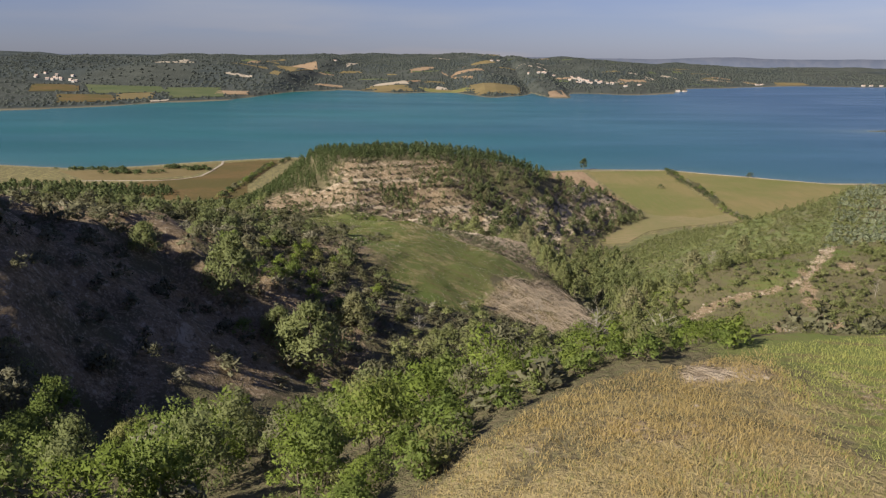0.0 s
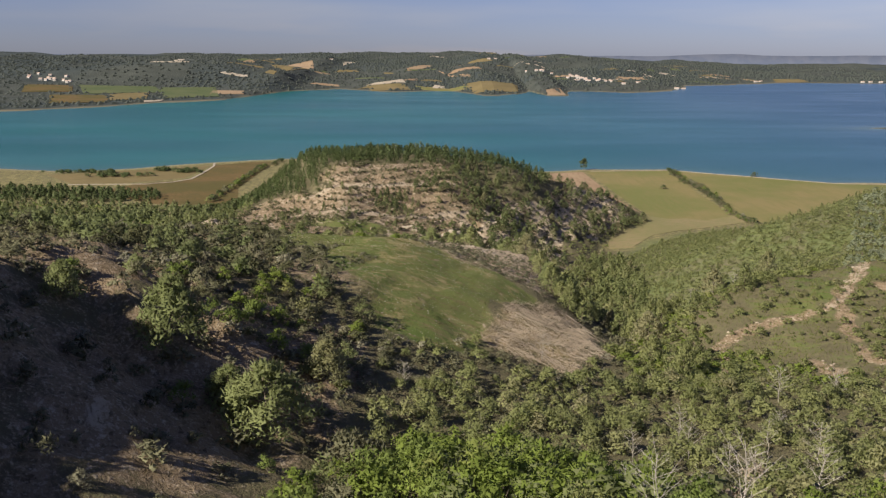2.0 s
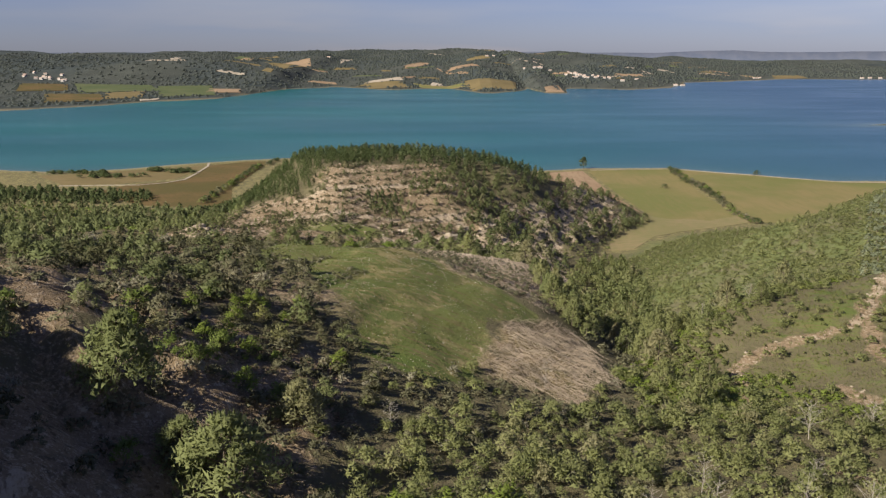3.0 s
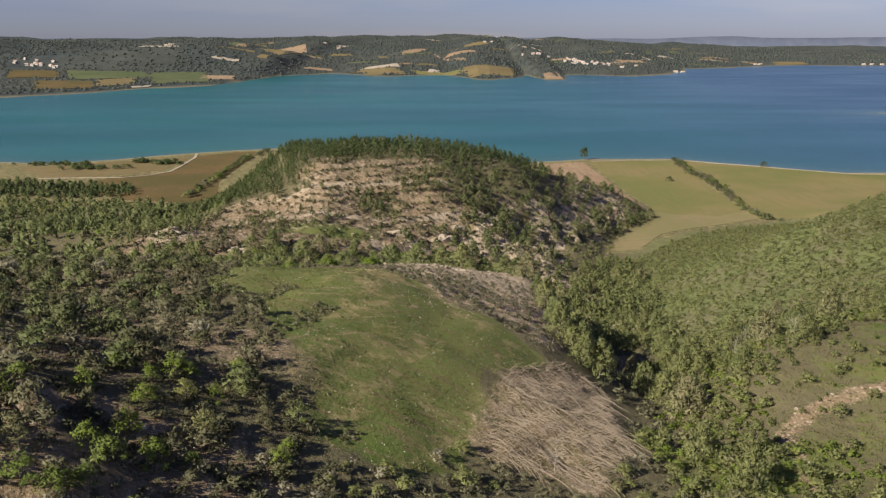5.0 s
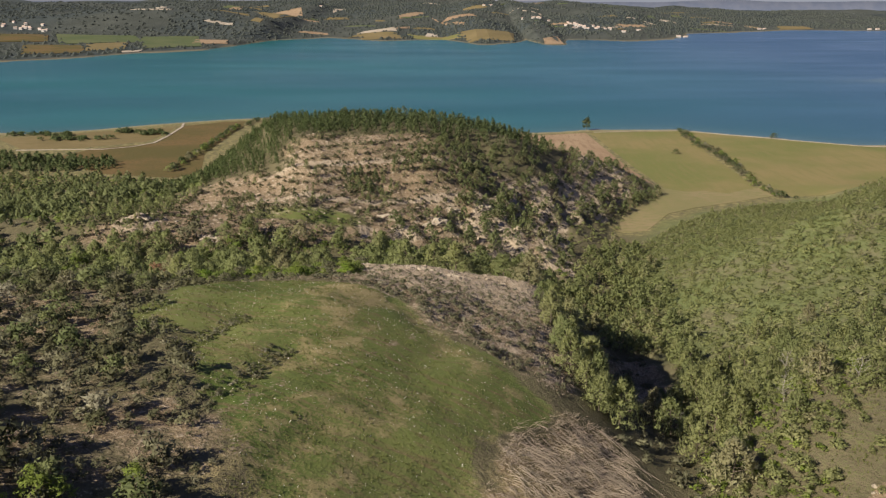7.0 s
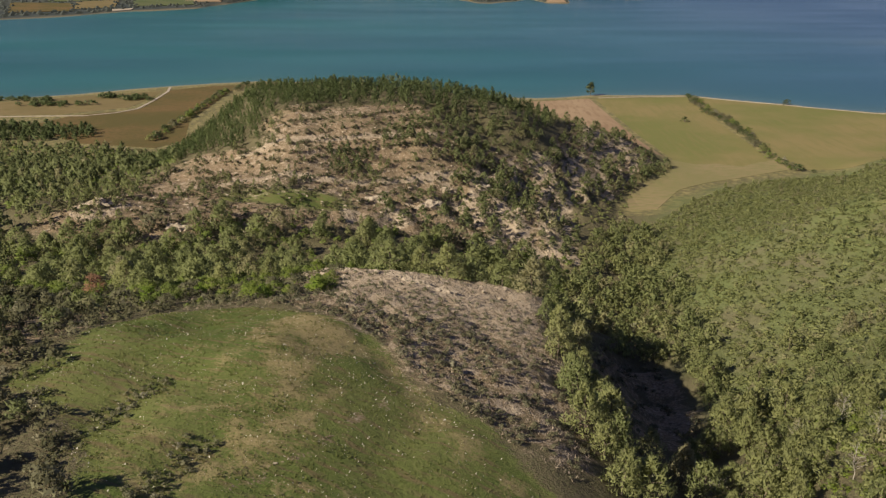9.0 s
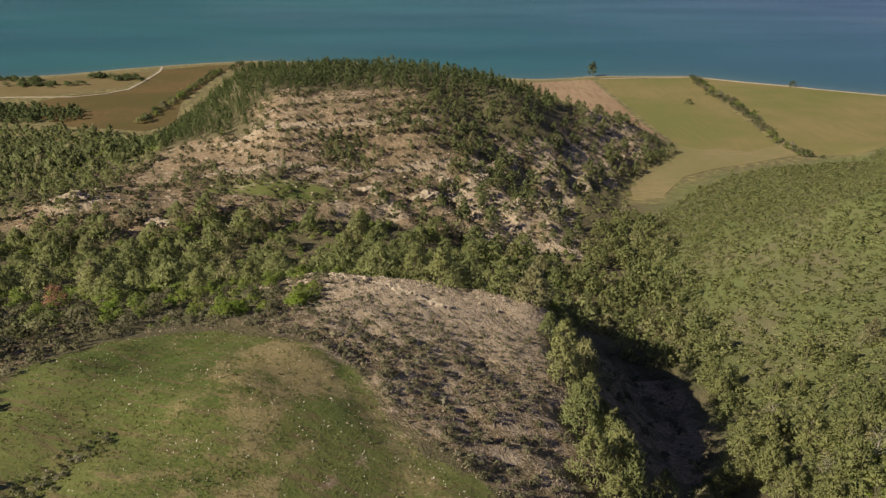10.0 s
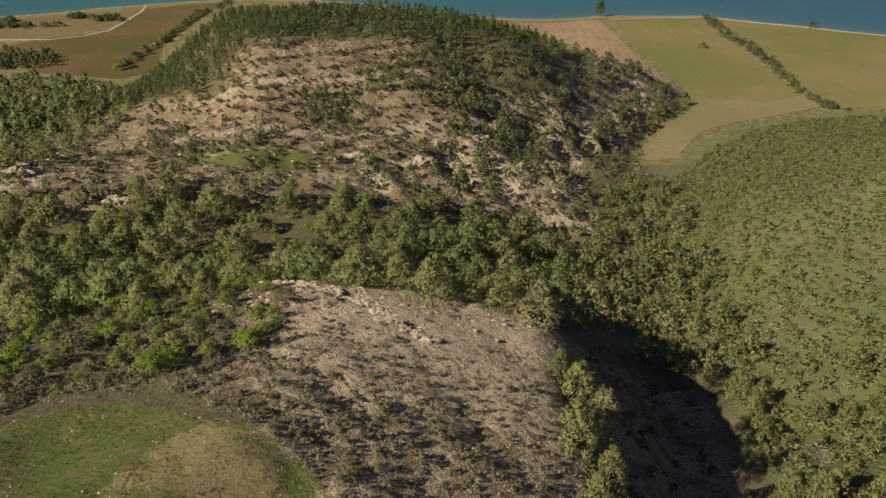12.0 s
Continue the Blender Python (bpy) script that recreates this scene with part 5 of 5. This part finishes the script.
KNOLL_FOOT = [(-44, 206), (-24, 208), (-15, 216), (-13, 228), (-20, 247), (-34, 254), (-64, 256), (-64, 226)]
plants("knoll_foot_bush", rng, MID_KINDS[:1] + MID_KINDS[2:4], scatter(rng, KNOLL_FOOT, 4.2, 0.7), 1.4, 3.0, "bright green bush below the grassy knoll", "bush", "bushes below the knoll", 1.3)
wood_of("knoll_foot_scrub", rng, MID_BUSH, scatter(rng, KNOLL_FOOT, 3.0, 0.6), 0.8, 2.2, BROADLEAF, "green scrub below the grassy knoll", "scrub", 1.4)
plants("ledge_pine", rng, PINE_KINDS, [(2, 243), (7, 246), (12, 243), (15, 247), (10, 252), (4, 251), (-3, 250), (-9, 251), (16.5, 238), (-30, 244), (-38, 240), (-46, 247), (-54, 238), (-60, 250)], 4.5, 7.0, "olive-green pine below a rock ledge", "pine tree", "pines below the ledge", 1.2)

# ---- shore plants ----
plants("shore_tree", rng, SHORE_KINDS, [(108, 737)], 11.5, 12, "tall dark tree alone on the lake shore", "tree", "", 0.75)
plants("field_bush", rng, SHORE_KINDS, [(151, 627), (242, 695)], 3.6, 5.0, "round dark bush alone in a field", "bush", "", 1.5)
HEDGE_LINE = [(180, 724), (177, 690), (176, 658), (178, 628), (177, 600), (175, 575), (171, 542), (170, 517), (170, 500), (178, 490)]
hedge = []
for (ax, ay), (bx, by) in zip(HEDGE_LINE, HEDGE_LINE[1:]):
    steps = max(2, int(math.hypot(bx - ax, by - ay) / 3.6))
    hedge += [(ax + (bx - ax) * k / steps + 2.6 * math.sin(ay + 2.3 * k), ay + (by - ay) * k / steps) for k in range(steps)]
plants("hedge_bush", rng, HEDGE_KINDS, hedge, 1.6, 4.4, "dark green bush in a field hedge", "bush", "hedge between the fields", 1.5)
west = [(-168 - 0.2 * k + 1.5 * math.sin(k), 786 - 4 * k) for k in range(10)] + [(-175 + 0.12 * k + 2 * math.sin(k * 1.3), 744 - 3.6 * k) for k in range(52)]
plants("hedge_bush", rng, HEDGE_KINDS, west, 2.4, 4.6, "dark green bush in a pasture hedge", "bush", "hedge beside the pasture", 1.5)
COPSES = [(-233, 707, 12, 8), (-284, 680, 26, 9), (-330, 705, 30, 6), (-256, 716, 8, 5), (-300, 700, 14, 6)]
copse = np.concatenate([np.stack([x + rng.normal(size=26) * a * 0.5, y + rng.normal(size=26) * b * 0.5], -1) for x, y, a, b in COPSES])
wood_of("shore_copses", rng, FAR_BUSH, copse, 3.0, 5.5, DARK_PINE, "dark copses near the lake", "scrub", 1.3)
wood_of("west_wood", rng, DISTANT_PINE, scatter(rng, [(-345, 556), (-235, 556), (-205, 566), (-214, 594), (-345, 618)], 4.5, 0.95), 3.5, 6.0, DARK_PINE, "dark pine wood beside the pasture", "pine wood", 1.0)

# ---- grass ----


def blades(name, poly, count, tall, material, label, category, lean=0.25, wide=0.05, tuft=4, seed=91, flow=(0.0, 0.0)):
    """Grass blades in tufts inside a polygon of the plan."""
    xs, ys = [p[0] for p in poly], [p[1] for p in poly]
    x, y = rng.uniform(min(xs), max(xs), count * 4), rng.uniform(min(ys), max(ys), count * 4)
    ok = (inside(x, y, poly) > 0) & visible(x, y) & (np.hypot(x - 8.2, y - 39.6) > 1.2) & (rng.random(x.size) < 0.35 + 0.65 * ease(-0.4, 0.4, fbm(x, y, 5, 3, seed)))
    x, y = x[ok][:count], y[ok][:count]
    tone = np.clip(0.5 + 0.45 * fbm(x, y, 7, 3, seed + 3) + rng.uniform(-0.25, 0.25, x.size), 0.02, 1)
    x, y, tone = np.repeat(x, tuft), np.repeat(y, tuft), np.repeat(tone, tuft)
    x, y = x + rng.normal(size=x.size) * 0.12, y + rng.normal(size=x.size) * 0.12
    z = surface(x, y) - 0.03
    h = tall * rng.uniform(0.5, 1.3, x.size)
    a = rng.uniform(0, 6.283, x.size)
    w = wide * rng.uniform(0.6, 1.4, x.size)
    lx, ly = rng.normal(size=x.size) * lean + flow[0], rng.normal(size=x.size) * lean + flow[1]
    p = np.stack([x - np.cos(a) * w, y - np.sin(a) * w, z], -1)
    q = np.stack([x + np.cos(a) * w, y + np.sin(a) * w, z], -1)
    tip = np.stack([x + lx * h, y + ly * h, z + h], -1)
    at = np.stack([p, q, tip], 1).reshape(-1, 3)
    me = fast_mesh(name, at, np.arange(len(at)).reshape(-1, 3), material, np.repeat(tone, 3))
    tagged(new(name, me), label, category, kind="stuff")


blades("dry_grass", [(-8, 22), (-4, 30), (-2.6, 32.6), (-0.5, 34.4), (2.5, 38.5), (7, 40.5), (12, 43), (11.5, 38), (10, 30), (6, 16)], 9000, 0.2, STRAW, "dry straw-coloured grass", "grass", 0.45, 0.014, 4)
blades("field_grass", [(8, 22), (10, 34), (11.5, 43), (15, 44.5), (26, 46.5), (50, 49.5), (50, 44), (30, 22)], 13000, 0.18, FIELD_GRASS, "green grass at the field's edge", "grass", 0.5, 0.016, 4)
blades("knoll_grass", KNOLL, 9000, 0.16, GRASS, "short green and tawny grass on the knoll", "grass", 0.5, 0.06, 3)
blades("terrace_grass", TERRACE, 3500, 0.35, GRASS, "green grass on the terrace", "grass", 0.4, 0.07, 3)
blades("dry_stems", RILLS, 2600, 0.6, REED, "pale dry stems combed down the washed slope", "dry grass", 0.35, 0.024, 3, 95, (0.9, -0.9))
blades("slope_tussocks", EROSION, 3500, 0.3, REED, "pale dry tussocks on the eroded slope", "dry grass", 0.6, 0.05, 4, 97)
blades("white_flowers", KNOLL, 3200, 0.12, PETAL, "small white wild flowers in the grass", "flowers", 0.8, 0.05, 1, 99)


def fallen_stems(count):
    """Long bleached stems that lie curved down the washed slope."""
    at, faces = [], []
    while len(at) < count:
        x, y = rng.uniform(1, 20), rng.uniform(132, 169)
        if inside(np.array(x), np.array(y), RILLS) < 0.8:
            continue
        turn, length = -0.5 + rng.normal() * 0.3, rng.uniform(2.0, 6.5)
        line, w = [], rng.uniform(0.018, 0.05)
        for k in range(6):
            line.append((x, y, float(surface(x, y)) + 0.06 + 0.1 * math.sin(k * 0.6)))
            x, y = x + math.cos(turn) * length / 5, y + math.sin(turn) * length / 5
            turn -= 0.2
        row = []
        for k, (px, py, pz) in enumerate(line):
            s = w * (1 - 0.12 * k)
            row += [(px + s * 0.6, py + s, pz), (px - s * 0.6, py - s, pz), (px, py, pz + s)]
        base = len(at) * 18
        for k in range(5):
            for m in range(3):
                p, q = base + 3 * k + m, base + 3 * k + (m + 1) % 3
                faces += [(p, q, q + 3), (p, q + 3, p + 3)]
        at.append(row)
    me = fast_mesh("fallen_stems", np.array(at).reshape(-1, 3), faces, REED)
    tagged(new("fallen_stems", me), "pale bleached stems lying down a washed slope", "dry stems", kind="stuff")


fallen_stems(560)

# ---- rock ----


def outcrop(x, y, long, deep, tall, turn, label):
    """A weathered limestone face that stands out of the slope."""
    bm = bmesh.new()
    bmesh.ops.create_icosphere(bm, subdivisions=4, radius=1.0)
    for v in bm.verts:
        p = v.co.copy()
        n = noise.fractal(p * 1.7 + Vector((x, y, 0)), 1.0, 2.0, 5)
        ridge = abs(noise.noise(Vector((p.x * 4 + x, p.y * 4 + y, p.z * 0.8))))
        v.co = p * (1 + 0.4 * n - 0.35 * ridge)
        v.co.x *= long
        v.co.y *= deep
        v.co.z *= tall * 0.75
    ob = part("rock_outcrop", bm, LIMESTONE)
    ob.matrix_basis = pose(x, y, float(surface(x, y)) - 0.25 * tall, 0, 0, turn)
    tagged(ob, label, "rock", "limestone outcrops")


for x, y, long, deep, tall, turn in ((-92, 313, 4.5, 2.6, 3.2, 10), (36, 380, 2.6, 2.2, 6, 75), (37, 372, 2.4, 2.2, 5, 80), (34, 360, 2.2, 2, 4, 70), (0, 373, 4, 2, 3.2, 20), (-5, 357, 4.5, 2.2, 3, 30), (12, 380, 4.5, 1.8, 2.6, 15),
                                (25, 372, 2, 2, 4, 60), (44, 438, 2.5, 4, 1.6, 40), (-22, 352, 5, 2, 2.2, 10), (-70, 308, 4, 2, 2.6, 0)):
    outcrop(x, y, long, deep, tall, turn, "pale weathered limestone face on the hillside")


def stones(name, places, low, high, label):
    bm = bmesh.new()
    bmesh.ops.create_icosphere(bm, subdivisions=1, radius=1.0)
    base = np.array([v.co for v in bm.verts])
    tri = np.array([[v.index for v in f.verts] for f in bm.faces])
    bm.free()
    at, faces = [], []
    for k, (x, y) in enumerate(places):
        p = base * rng.uniform(0.6, 1.2, base.shape) * rng.uniform(low, high) * np.array([1.2, 1.0, 0.7])
        at.append(p + np.array([x, y, float(surface(x, y))]))
        faces.append(tri + k * len(base))
    me = fast_mesh(name, np.concatenate(at), np.concatenate(faces), LIMESTONE)
    tagged(new(name, me), label, "stones", kind="stuff")


stones("ledge_stones", np.concatenate([scatter(rng, ribbon(LEDGE, 3.2), 0.8, 0.6), scatter(rng, [(-30, 236), (-10, 232), (12, 226), (17, 238), (0, 244), (-26, 249)], 1.6, 0.5)]), 0.15, 0.5, "broken pale stones along a rock ledge")
stones("ledge_rocks", scatter(rng, ribbon(LEDGE, 1.6), 0.7, 0.8), 0.3, 0.75, "white broken rock along a ledge")
stones("hill_stones", scatter(rng, HILL_FACE, 3.2, 0.45), 0.2, 0.6, "pale stones on the bare hillside")
stones("path_stones", np.concatenate([scatter(rng, ribbon(l, 3), 1.2, 0.5) for l in (TERRACE_PATH, LOWER_PATH, SCREE)]), 0.1, 0.4, "pale stones along the terrace path")
stones("grass_stones", np.concatenate([scatter(rng, KNOLL, 6, 0.25), scatter(rng, [(-4, 22), (0, 37), (13, 47), (25, 47), (20, 20)], 4, 0.3)]), 0.08, 0.22, "small pale stones in the grass")

# ---- across the lake ----
FAR_FIELDS = [("green_field", FAR_GREEN, [(-1005, 2191), (-794, 2170), (-709, 1993), (-858, 1895)]), ("tan_field", STUBBLE, [(-800, 1898), (-738, 1977), (-680, 1801), (-733, 1736)]), ("green_field", FAR_GREEN, [(-776, 2154), (-648, 2208), (-560, 1937), (-658, 1846)]),
              ("tan_field", PLOUGHED, [(-629, 2119), (-548, 2115), (-524, 2018), (-596, 1982)]), ("pale_field", TRACK, [(-674, 1770), (-646, 1813), (-640, 1775), (-660, 1740)]), ("tan_field", STUBBLE, [(-633, 2744), (-527, 2889), (-494, 2803), (-537, 2600)]),
              ("tan_field", PLOUGHED, [(-670, 3095), (-559, 3183), (-529, 3036), (-634, 2975)]), ("pale_field", TRACK, [(-490, 3498), (-437, 3615), (-416, 3472), (-449, 3231)]), ("tan_field", PLOUGHED, [(-188, 2971), (-111, 3250), (-101, 3065), (-177, 2881)]),
              ("tan_field", STUBBLE, [(-440, 3640), (-373, 3663), (-366, 3543), (-421, 3522)]), ("tan_field", STUBBLE, [(-716, 2853), (-672, 3008), (-648, 2900), (-703, 2815)]), ("shore_meadow", STUBBLE, [(-278, 2495), (-165, 2455), (-125, 2337), (-240, 2300)]),
              ("shore_meadow", CROP, [(-130, 2442), (18, 2366), (21, 2285), (-100, 2340)]), ("tan_field", STUBBLE, [(10, 2405), (164, 2375), (152, 2184), (40, 2150)]), ("tan_field", PLOUGHED, [(224, 2178), (270, 2260), (262, 2070), (218, 2075)]),
              ("tan_field", STUBBLE, [(1178, 3168), (1275, 3146), (1266, 3060), (1135, 3030)]), ("tan_field", STUBBLE, [(974, 3891), (1060, 3920), (1003, 3707), (920, 3672)]), ("tan_field", PLOUGHED, [(-75, 2886), (34, 2616), (30, 2571), (-54, 2800)]),
              ("green_field", PASTURE, [(-916, 1851), (-795, 1868), (-718, 1700), (-813, 1640)]), ("green_field", PASTURE, [(-1094, 2098), (-985, 2113), (-914, 1958), (-1008, 1905)])]
for k in range(90):
    x, y = rng.uniform(-900, 1100), rng.uniform(2350, 3900)
    if surface(x, y) > 4:
        w, d, a = rng.uniform(14, 60), rng.uniform(8, 40), rng.uniform(-0.9, 0.9)
        FAR_FIELDS.append(("tan_field", (STUBBLE, TRACK, PLOUGHED, FAR_GREEN)[k % 4], [(x - w, y - d + a * 40), (x + w, y - d), (x + w * 0.8, y + d), (x - w * 0.7, y + d * 0.8 + a * 40)]))
for name, material, poly in FAR_FIELDS:
    drape(name, poly, material, "distant farm field on the far shore", "field", 1.0, 30.0, 2.0)


def far_woods():
    x, y = np.meshgrid(np.arange(-1500, 1900, 15.0), np.arange(1450, 4550, 17.0))
    x, y = x.ravel() + rng.uniform(-9, 9, x.size), y.ravel() + rng.uniform(-9, 9, x.size)
    z = surface(x, y)
    ok = (z > 1.5) & (np.abs(x) < 0.56 * y + 60) & (rng.random(x.size) < 0.35 + 0.6 * ease(-0.3, 0.2, fbm(x, y, 260, 4, 71)))
    for name, material, poly in FAR_FIELDS:
        ok &= inside(x, y, poly) < 8
    for hx, hy, r in ((395, 2590, 42), (275, 2745, 24), (-1105, 2250, 60)):
        ok &= np.hypot(x - hx, (y - hy) * 0.5) > r
    x, y, z = x[ok], y[ok], z[ok]
    n, s = len(x), 4
    wide, tall = rng.uniform(4, 9, n), rng.uniform(2.5, 5.5, n)
    rings = []
    for level, (r, h) in enumerate(((1.0, 0.0),)):
        for k in range(s):
            a = 6.283 * k / s + 0.4 * level
            w = wide * r * rng.uniform(0.7, 1.25, n)
            rings.append(np.stack([x + w * math.cos(a), y + w * math.sin(a), z + tall * h * rng.uniform(0.75, 1.2, n)], -1))
    rings.append(np.stack([x, y, z + tall], -1))
    at = np.stack(rings, 1).reshape(-1, 3)
    tri = []
    for k in range(s):
        m = (k + 1) % s
        tri += [(k, m, s)]
    faces = (np.array(tri)[None] + (np.arange(n) * (s + 1))[:, None, None]).reshape(-1, 3)
    me = fast_mesh("far_woods", at, faces, HAZED_LEAF, np.repeat(rng.uniform(0.02, 1, n), s + 1))
    tagged(new("far_woods", me), "dark woods and groves on the far shore", "woods", kind="stuff")


far_woods()


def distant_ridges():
    """Low ridges at the horizon, beyond the hills, with blue haze in their colour."""
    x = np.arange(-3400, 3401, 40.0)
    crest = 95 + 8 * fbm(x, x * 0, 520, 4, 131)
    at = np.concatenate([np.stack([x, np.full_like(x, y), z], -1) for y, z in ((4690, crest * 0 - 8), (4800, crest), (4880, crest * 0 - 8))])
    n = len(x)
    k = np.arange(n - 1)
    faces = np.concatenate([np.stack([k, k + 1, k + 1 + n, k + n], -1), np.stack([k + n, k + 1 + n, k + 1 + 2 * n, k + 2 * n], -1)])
    tagged(new("backdrop", fast_mesh("backdrop", at, faces, HAZE_TINTED_RIDGE, smooth=True)), "ridges far beyond the lake, coloured with blue haze", "ridges", kind="structure")


distant_ridges()


def house(x, y, wide, deep, tall, turn, label, group):
    """A small pitched-roof house."""
    top = new("house")
    top.matrix_basis = pose(x, y, float(surface(x, y)) - 0.5, 0, 0, turn)
    bm = bmesh.new()
    bmesh.ops.create_cube(bm, size=1.0)
    for v in bm.verts:
        v.co = Vector((v.co.x * wide, v.co.y * deep, (v.co.z + 0.5) * tall))
    part("wall", bm, PLASTER, top)
    bm = bmesh.new()
    a, b, h = wide / 2 + 0.5, deep / 2 + 0.5, tall + 2.0
    low = [bm.verts.new(p) for p in ((-a, -b, tall), (a, -b, tall), (a, b, tall), (-a, b, tall))]
    ridge = [bm.verts.new(p) for p in ((-a, 0, h), (a, 0, h))]
    for f in ((0, 1, 5, 4), (2, 3, 4, 5)):
        bm.faces.new([(low + ridge)[k] for k in f])
    bm.faces.new((low[1], low[2], ridge[1])), bm.faces.new((low[3], low[0], ridge[0])), bm.faces.new(low[::-1])
    part("roof", bm, ROOF_TILE, top, "faded red tile roof")
    tagged(top, label, "house", group)


for k in range(30):
    t = rng.random()
    house(330 + 130 * t + rng.normal() * 10, 2690 - 200 * t + rng.normal() * 26, rng.uniform(5, 8), rng.uniform(5, 7), rng.uniform(3, 5), rng.uniform(-20, 20), "small white house in a distant lakeside village", "lakeside village")
for k in range(10):
    house(275 + rng.normal() * 22, 2745 + rng.normal() * 40, rng.uniform(5, 8), rng.uniform(5, 7), rng.uniform(3, 5), rng.uniform(-20, 20), "small pale house on a distant hillside", "hillside hamlet")
for k in range(14):
    house(-1105 + rng.normal() * 40, 2250 + rng.normal() * 30, rng.uniform(6, 9), rng.uniform(6, 8), rng.uniform(3.5, 5), rng.uniform(-20, 20), "small pale house in a distant western village", "western village")
for x, y in ((632, 2449), (655, 2460), (1052, 2992), (1075, 3010), (1425, 2985), (1455, 2990), (1490, 2988), (114, 3290), (140, 3300), (-505, 3300), (480, 2460), (530, 2500)):
    house(x, y, 11, 8, 4, rng.uniform(-20, 20), "isolated pale building on the far shore", "lone buildings")
